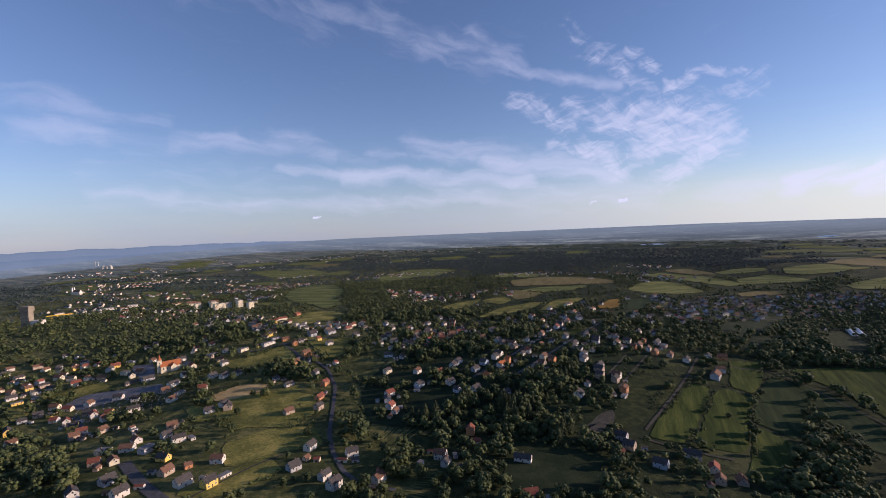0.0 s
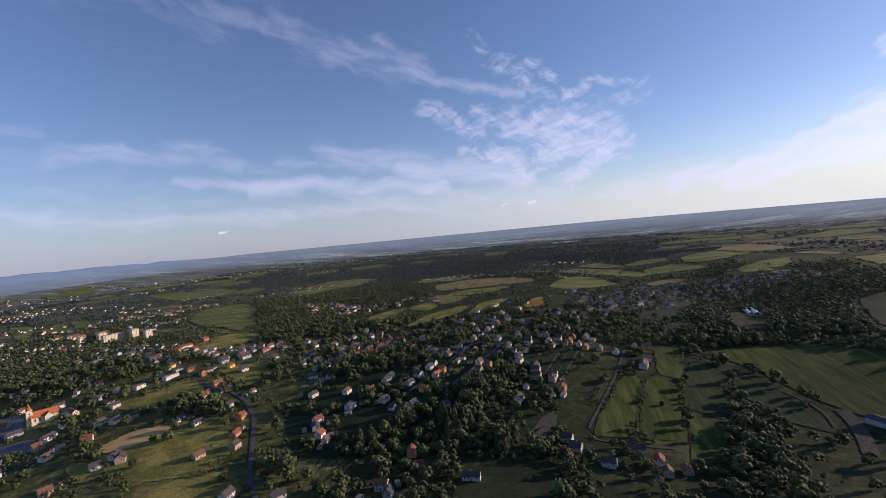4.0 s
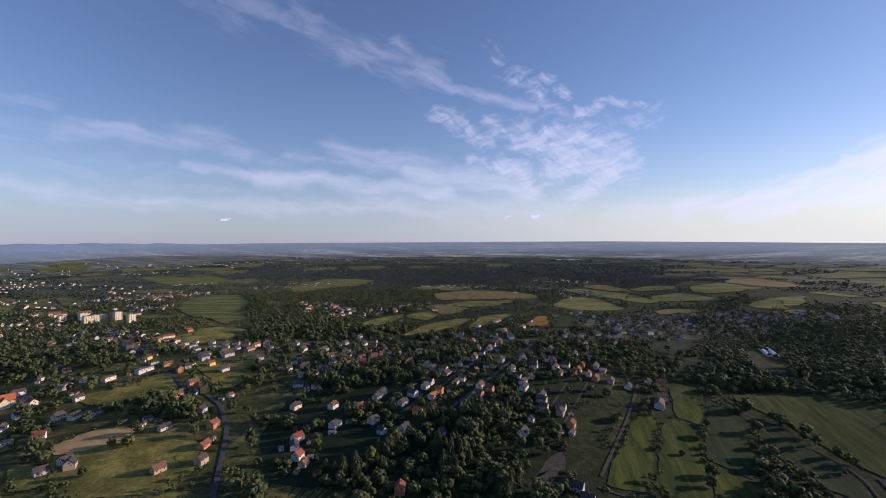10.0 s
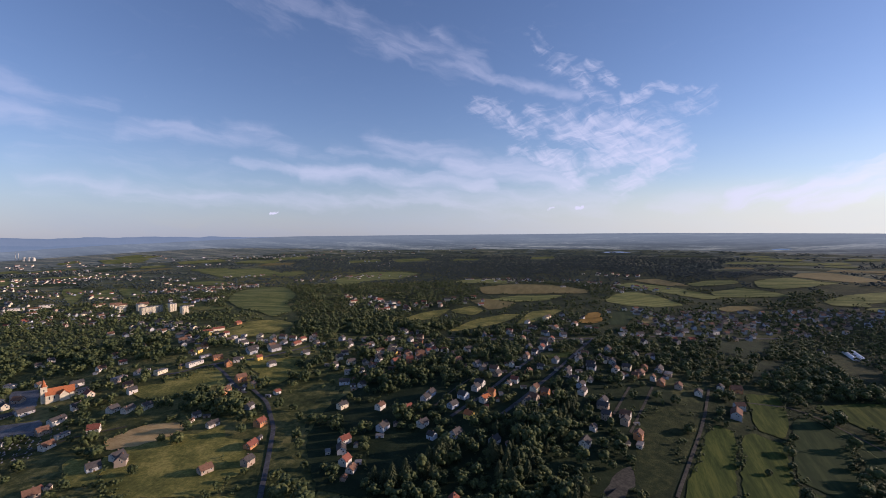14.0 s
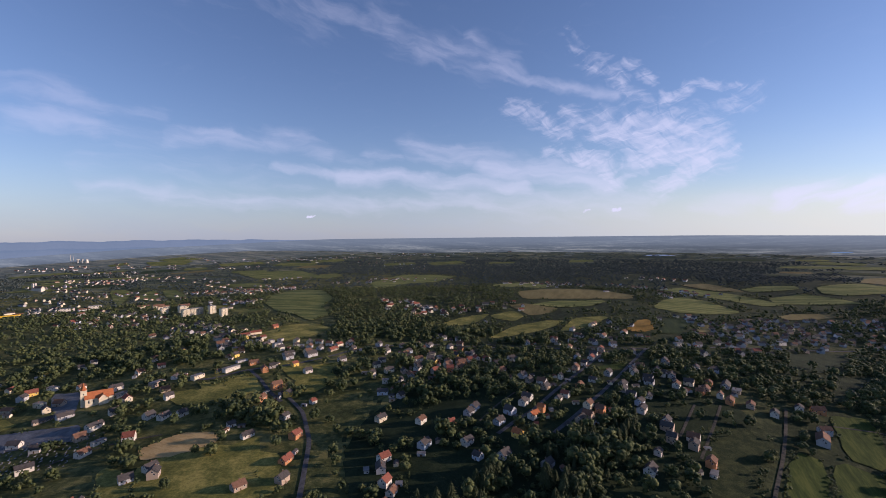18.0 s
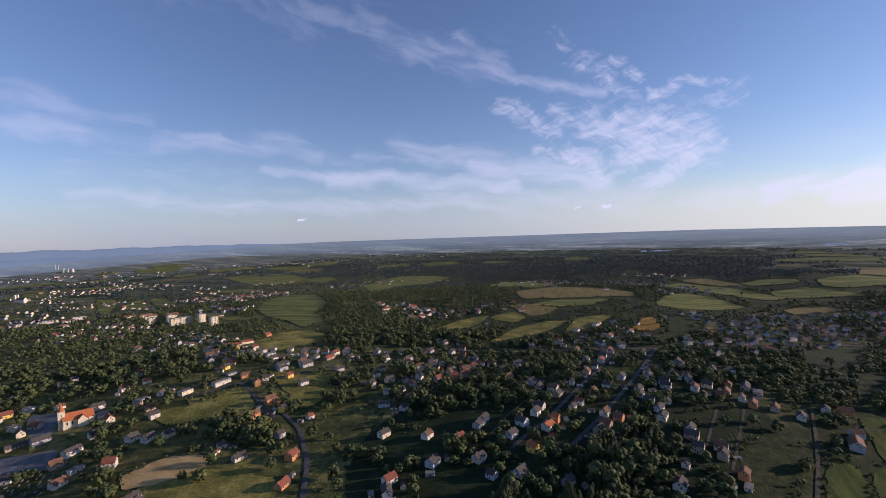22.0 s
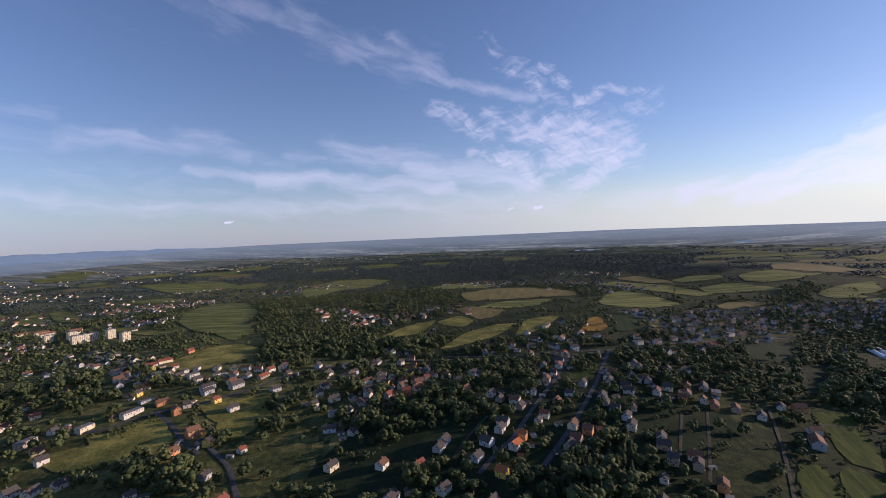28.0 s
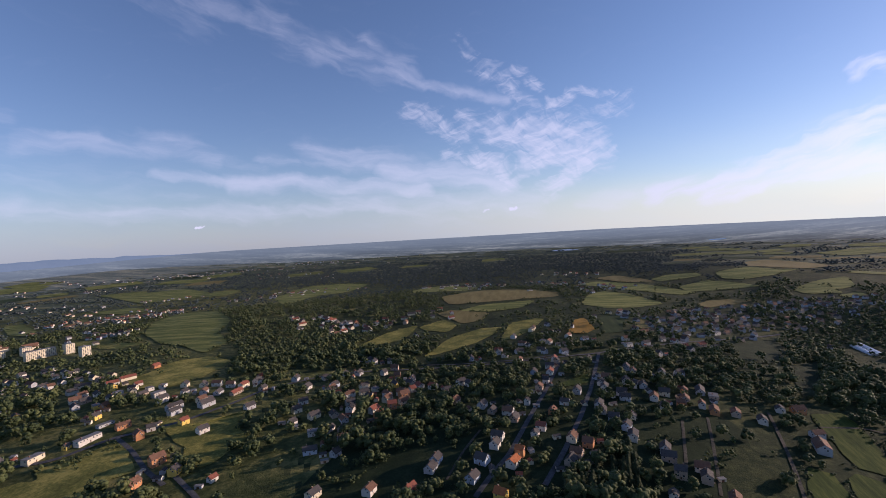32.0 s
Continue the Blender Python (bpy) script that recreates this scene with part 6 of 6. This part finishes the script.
def tube(points, radii, k=6):
    v, f = [], []
    for p, r in zip(points, radii):
        v += [(p[0] + r * math.cos(2 * math.pi * i / k), p[1] + r * math.sin(2 * math.pi * i / k), p[2]) for i in range(k)]
    for e in range(len(points) - 1):
        f += [(e * k + i, e * k + (i + 1) % k, (e + 1) * k + (i + 1) % k, (e + 1) * k + i) for i in range(k)]
    return v, f


def trunk_mesh(height, r0, seed):
    rnd = random.Random(seed)
    v, f = tube([(0, 0, -0.6), (0.05, 0, height * 0.4), (0.1, 0.1, height)], [r0 * 1.4, r0, r0 * 0.4])
    for i in range(5):
        a = i * 1.26 + rnd.uniform(-0.3, 0.3)
        h = height * rnd.uniform(0.45, 0.8)
        b = len(v)
        lv, lf = tube([(0, 0, h), (0.9 * math.cos(a), 0.9 * math.sin(a), h + 1.0), (1.9 * math.cos(a), 1.9 * math.sin(a), h + 2.2)], [r0 * 0.5, r0 * 0.35, r0 * 0.1], 4)
        v, f = v + lv, f + [tuple(i2 + b for i2 in q) for q in lf]
    return mesh_of("trunk", v, f, M_BARK, True)


def heap(name, templates, placed, mat, label, trunks=False):
    """Many plants as one mesh. placed: x, y, z, width, height, turn, kind."""
    vs, fs, n = [], [], 0
    for kind, (tv, tf) in enumerate(templates):
        p = placed[placed[:, 6] == kind]
        if not len(p):
            continue
        c, s = np.cos(p[:, 5])[:, None], np.sin(p[:, 5])[:, None]
        x = (tv[None, :, 0] * c - tv[None, :, 1] * s) * p[:, 3:4] + p[:, 0:1]
        y = (tv[None, :, 0] * s + tv[None, :, 1] * c) * p[:, 3:4] + p[:, 1:2]
        z = tv[None, :, 2] * p[:, 4:5] + p[:, 2:3]
        vs.append(np.stack([x, y, z], -1).reshape(-1, 3))
        fs.append((tf[None] + (np.arange(len(p)) * len(tv))[:, None, None]).reshape(-1, 3) + n)
        n += len(p) * len(tv)
    if not vs:
        return None
    v, f = np.concatenate(vs).astype(np.float32), np.concatenate(fs).astype(np.int32)
    me = bpy.data.meshes.new(name)
    me.vertices.add(len(v))
    me.vertices.foreach_set("co", v.ravel())
    me.loops.add(f.size)
    me.loops.foreach_set("vertex_index", f.ravel())
    me.polygons.add(len(f))
    me.polygons.foreach_set("loop_start", np.arange(0, f.size, 3, dtype=np.int32))
    me.materials.append(mat)
    if mat is not M_NEEDLE:
        me.polygons.foreach_set("use_smooth", np.ones(len(f), bool))
    me.update(calc_edges=True)
    return tagged(new(name, me), label, "trees", kind="stuff")


def seeds(spacing, low, high, seed):
    """Jittered grid points in the ring between two distances, in the wedge that the flight looks over."""
    r = np.random.RandomState(seed)
    g = np.arange(-high, high, spacing)
    x, y = np.meshgrid(g, g)
    x, y = (x + r.uniform(-0.48, 0.48, x.shape) * spacing).ravel(), (y + r.uniform(-0.48, 0.48, y.shape) * spacing).ravel()
    d, a = np.hypot(x, y), np.degrees(np.arctan2(x, y))
    keep = (d > low) & (d < high) & (a > -82) & (a < 52)
    return x[keep] - 84, y[keep] + 130


def cover_at(x, y, spare):
    """Chance of a tree at each point, and which points lie in a spruce wood."""
    big = np.array([noise.noise((px * 0.008, py * 0.008, 0.3)) for px, py in zip(x, y)])
    small = np.array([noise.noise((px * 0.026, py * 0.026, 4.7)) for px, py in zip(x, y)])
    turn, away = np.degrees(np.arctan2(x + 84, y - 130)), np.hypot(x + 84, y - 130)
    spare = spare - 0.10 * ((turn < -33) & (away > 1250)) - 0.42 * ((turn < -26) & (away < 850)) - 0.25 * ((turn > 22) & (away > 1900)) - 0.20 * (((turn > 20) | (turn < -36)) & (away > 2600))
    valley = (turn > -24) & (turn < 14) & (away < 950)
    spare = spare + 0.26 * valley
    chance = np.clip(spare + 0.5 * big + 1.5 * small, 0.04, 1)
    conifer = np.zeros(x.shape, bool)
    for kind, poly in WOODS:
        q = inside(x, y, poly)
        chance[q] = 0.62 if kind == "grove" else 0.97
        if kind == "spruce":
            conifer |= q
    open_land = np.zeros(x.shape, bool)
    for poly in CLEAR:
        q = inside(x, y, poly)
        open_land |= q
        chance[q] = np.where(small[q] > 0.62, 0.10, 0.0)
    for line, width in LINES:
        for (ax, ay), (bx, by) in zip(line, line[1:]):
            lx, ly = bx - ax, by - ay
            s = np.clip(((x - ax) * lx + (y - ay) * ly) / (lx * lx + ly * ly + 1e-6), 0, 1)
            chance[np.hypot(x - ax - s * lx, y - ay - s * ly) < width / 2 + 1.5 + (0.015 if width > 5.5 else 0.008) * math.hypot(ax + 84, ay - 130)] = 0
    rank = np.argsort(x)
    sorted_x = x[rank]
    for hx, hy, hr in HOUSES:
        near = rank[np.searchsorted(sorted_x, hx - hr - 8):np.searchsorted(sorted_x, hx + hr + 8)]
        nx, ny = x[near], y[near]
        chance[near[np.hypot(nx - hx, ny - hy) < hr + 2.0]] = 0
        # open ground in front of each house
        front = near[np.hypot(nx - hx - 3, ny - hy + 9) < hr + 3]
        chance[front] *= 0.6 if -0.42 * (hy - 130) < hx + 84 < 0.25 * (hy - 130) else 0.25
    chance[(away > 1850) & (chance < 0.34)] = 0
    # on the far plain the woods lie in long strips
    strips = np.array([noise.noise((px * 0.0035, py * 0.013, 2.2)) for px, py in zip(x, y)])
    plain = ((turn > 17) & (away > 1900)) | ((turn < -42) & (away > 2650))
    chance[plain] = np.where((strips > np.where(turn < 0, -0.02, 0.10)) & ~open_land, 0.9, 0.0)[plain]
    return chance, conifer


def plant():
    r = np.random.RandomState(11)
    fine = [crown(s, 12, 40, t) for s, t in ((1, 1.0), (2, 1.15), (3, 0.9), (4, 1.3), (5, 1.0))]
    mid = [crown(s, 5, 10, t) for s, t in ((11, 1.0), (12, 1.2), (13, 0.9), (14, 1.05))]
    low_bush = [crown(s, 4, 0, 0.9) for s in (71, 72, 73, 74)]
    far = [crown(s, 3, 0, t) for s, t in ((21, 0.9), (22, 1.0), (23, 0.8))]
    firs = [spruce(s, 7, 6) for s in (31, 32, 33, 34)]

    def rows(x, y, wide, tall, kinds):
        n = len(x)
        big = r.uniform(*wide, n)
        return np.column_stack([x, y, land(x, y) - 0.3, big, big * r.uniform(*tall, n), r.uniform(0, 6.28, n), r.randint(0, kinds, n)])

    # the nearest trees stand on their own
    models = []
    for k in range(6):
        cv, cf = crown(40 + k, 24, 190, (1.0, 1.2, 0.9, 1.35, 1.05, 1.1)[k])
        ob = thing("tree", "broad dark green leafy tree with an uneven crown", "tree", pose(0, 0, -80), "garden trees")
        part("trunk", trunk_mesh(5.6, 0.28, k), ob)
        part("crown", mesh_of("crown", (cv * (4.8, 4.8, 4.8)).tolist(), cf.tolist(), M_LEAF, True), ob)
        models.append(ob)
    fir_models = []
    for k in range(3):
        sv, sf = spruce(60 + k, 11, 8)
        ob = thing("spruce", "tall dark narrow spruce tree in a small wood", "tree", pose(0, 0, -80), "spruces")
        v, f = tube([(0, 0, -0.6), (0, 0, 7), (0, 0, 16.4)], [0.32, 0.18, 0.03])
        part("trunk", mesh_of("trunk", v, f, M_BARK, True), ob)
        part("crown", mesh_of("crown", (sv * (17, 17, 17)).tolist(), sf.tolist(), M_NEEDLE), ob)
        fir_models.append(ob)

    x, y = seeds(10.6, 170, 1030, 1)
    chance, conifer = cover_at(x, y, 0.66)
    keep = (r.uniform(size=x.shape) < chance) & (~conifer | (r.uniform(size=x.shape) < 0.8))
    conifer &= False
    cx, cy = seeds(6.2, 170, 1030, 9)
    near_fir = np.zeros(cx.shape, bool)
    for kind, poly in WOODS:
        if kind == "spruce":
            near_fir |= inside(cx, cy, poly)
    cx, cy = cx[near_fir], cy[near_fir]
    cc, cf = cover_at(cx, cy, 0.0)
    cf &= (cc > 0.5) & (r.uniform(size=cx.shape) < 0.6)
    x, y, conifer = np.append(x[keep], cx[cf]), np.append(y[keep], cy[cf]), np.append(conifer[keep], cf[cf])
    keep = np.ones(x.shape, bool)
    dense = np.zeros(x.shape, bool)
    for _, poly in WOODS:
        dense |= inside(x, y, poly)
    x, y, conifer = x[keep], y[keep], conifer[keep]
    order = np.argsort(np.hypot(x + 84, y - 130))
    alone = order[(~conifer[order])][:270]
    alone_fir = order[conifer[order]][:60]
    used = {}
    for n, i in list(enumerate(alone)) + [(n, i) for n, i in enumerate(alone_fir)]:
        some = fir_models if conifer[i] else models
        k = int(r.randint(len(some)))
        s = float(r.uniform(0.85, 1.35) if conifer[i] else r.uniform(0.62, 1.45))
        m = pose(x[i], y[i], float(land(x[i], y[i])), 0, 0, float(r.uniform(0, 360))) @ Matrix.Diagonal((s, s, s * float(r.uniform(0.85, 1.15)), 1))
        key = (conifer[i], k)
        ob = copy_thing(some[k], m) if key in used else some[k]
        ob.matrix_basis = m
        used[key] = True
    # lone round trees in the meadows
    for n, (tx, ty, ts) in enumerate(LONE):
        m = pose(tx, ty, float(land(tx, ty)), 0, 0, 70.0 * n) @ Matrix.Scale(ts, 4)
        ob = copy_thing(models[n % 6], m)
        ob.matrix_basis = m
        tagged(ob, "large round dark tree standing alone in a meadow", group="lone trees")
    left = np.ones(len(x), bool)
    left[alone] = left[alone_fir] = False
    x, y, conifer, dense = x[left], y[left], conifer[left], dense[left]
    leafy = ~conifer
    garden = rows(x[leafy], y[leafy], (2.4, 7.6), (0.75, 1.15), 5)
    garden[:, 3:5] *= np.where(dense[leafy], 1.28, 1.0)[:, None]
    heap("garden_trees", fine, garden, M_LEAF, "dense mixed dark green trees between the village houses")
    f = rows(x[conifer], y[conifer], (8, 16), (0.95, 1.15), 4)
    heap("spruce_wood", firs, f, M_NEEDLE, "dense dark spruce wood on the slope")

    # low shrubs and hedges on the scrub and at field edges
    x, y = seeds(8.0, 170, 870, 5)
    chance, _ = cover_at(x, y, 0.30)
    keep = r.uniform(size=x.shape) < chance * 0.55
    heap("shrubs", low_bush, rows(x[keep], y[keep], (0.9, 2.4), (0.7, 1.0), 4), M_LEAF, "low green garden shrubs and hedges")

    # ragged hedges along the edges of the fields
    hx, hy = [], []
    for poly in EDGES:
        if math.hypot(poly[0][0] + 84, poly[0][1] - 130) > 2200:
            continue
        for (ax, ay), (bx, by) in zip(poly, poly[1:] + poly[:1]):
            n = int(math.hypot(bx - ax, by - ay) / 5.5)
            for i in range(n):
                ex, ey = ax + (bx - ax) * i / n, ay + (by - ay) * i / n
                if noise.noise((ex * 0.021, ey * 0.021, 9.0)) > 0.16:
                    hx.append(ex + r.uniform(-3, 3))
                    hy.append(ey + r.uniform(-3, 3))
    hx, hy = np.array(hx), np.array(hy)
    keep = np.ones(hx.shape, bool)
    for qx, qy, qr in HOUSES:
        keep &= np.hypot(hx - qx, hy - qy) > qr + 1
    for line, width in LINES:
        for (ax, ay), (bx, by) in zip(line, line[1:]):
            lx, ly = bx - ax, by - ay
            s = np.clip(((hx - ax) * lx + (hy - ay) * ly) / (lx * lx + ly * ly + 1e-6), 0, 1)
            keep &= np.hypot(hx - ax - s * lx, hy - ay - s * ly) > width / 2 + 1.2
    heap("hedges", mid, rows(hx[keep], hy[keep], (1.2, 3.8), (0.75, 1.15), 4), M_LEAF, "ragged green hedges and bushes along the fields")

    x, y = seeds(13.5, 1030, 1850, 2)
    chance, conifer = cover_at(x, y, 0.60)
    keep = r.uniform(size=x.shape) < chance
    heap("woodland", mid, rows(x[keep], y[keep], (3.6, 9.0), (0.75, 1.1), 4), M_LEAF, "dark green woodland and hedges beyond the village")
    x, y = seeds(21.0, 1850, 2700, 3)
    chance, _ = cover_at(x, y, 0.40)
    keep = r.uniform(size=x.shape) < chance
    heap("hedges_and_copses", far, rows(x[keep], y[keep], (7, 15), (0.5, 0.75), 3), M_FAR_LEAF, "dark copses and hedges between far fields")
    x, y = seeds(25.0, 2700, 3500, 6)
    chance, _ = cover_at(x, y, 0.95)
    keep = r.uniform(size=x.shape) < chance
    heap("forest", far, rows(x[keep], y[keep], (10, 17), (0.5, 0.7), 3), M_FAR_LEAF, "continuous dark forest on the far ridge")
    x, y = seeds(46.0, 3500, 3850, 4)
    chance, _ = cover_at(x, y, 0.80)
    keep = r.uniform(size=x.shape) < chance
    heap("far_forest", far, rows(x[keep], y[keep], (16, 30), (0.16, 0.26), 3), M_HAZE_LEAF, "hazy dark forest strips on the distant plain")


plant()
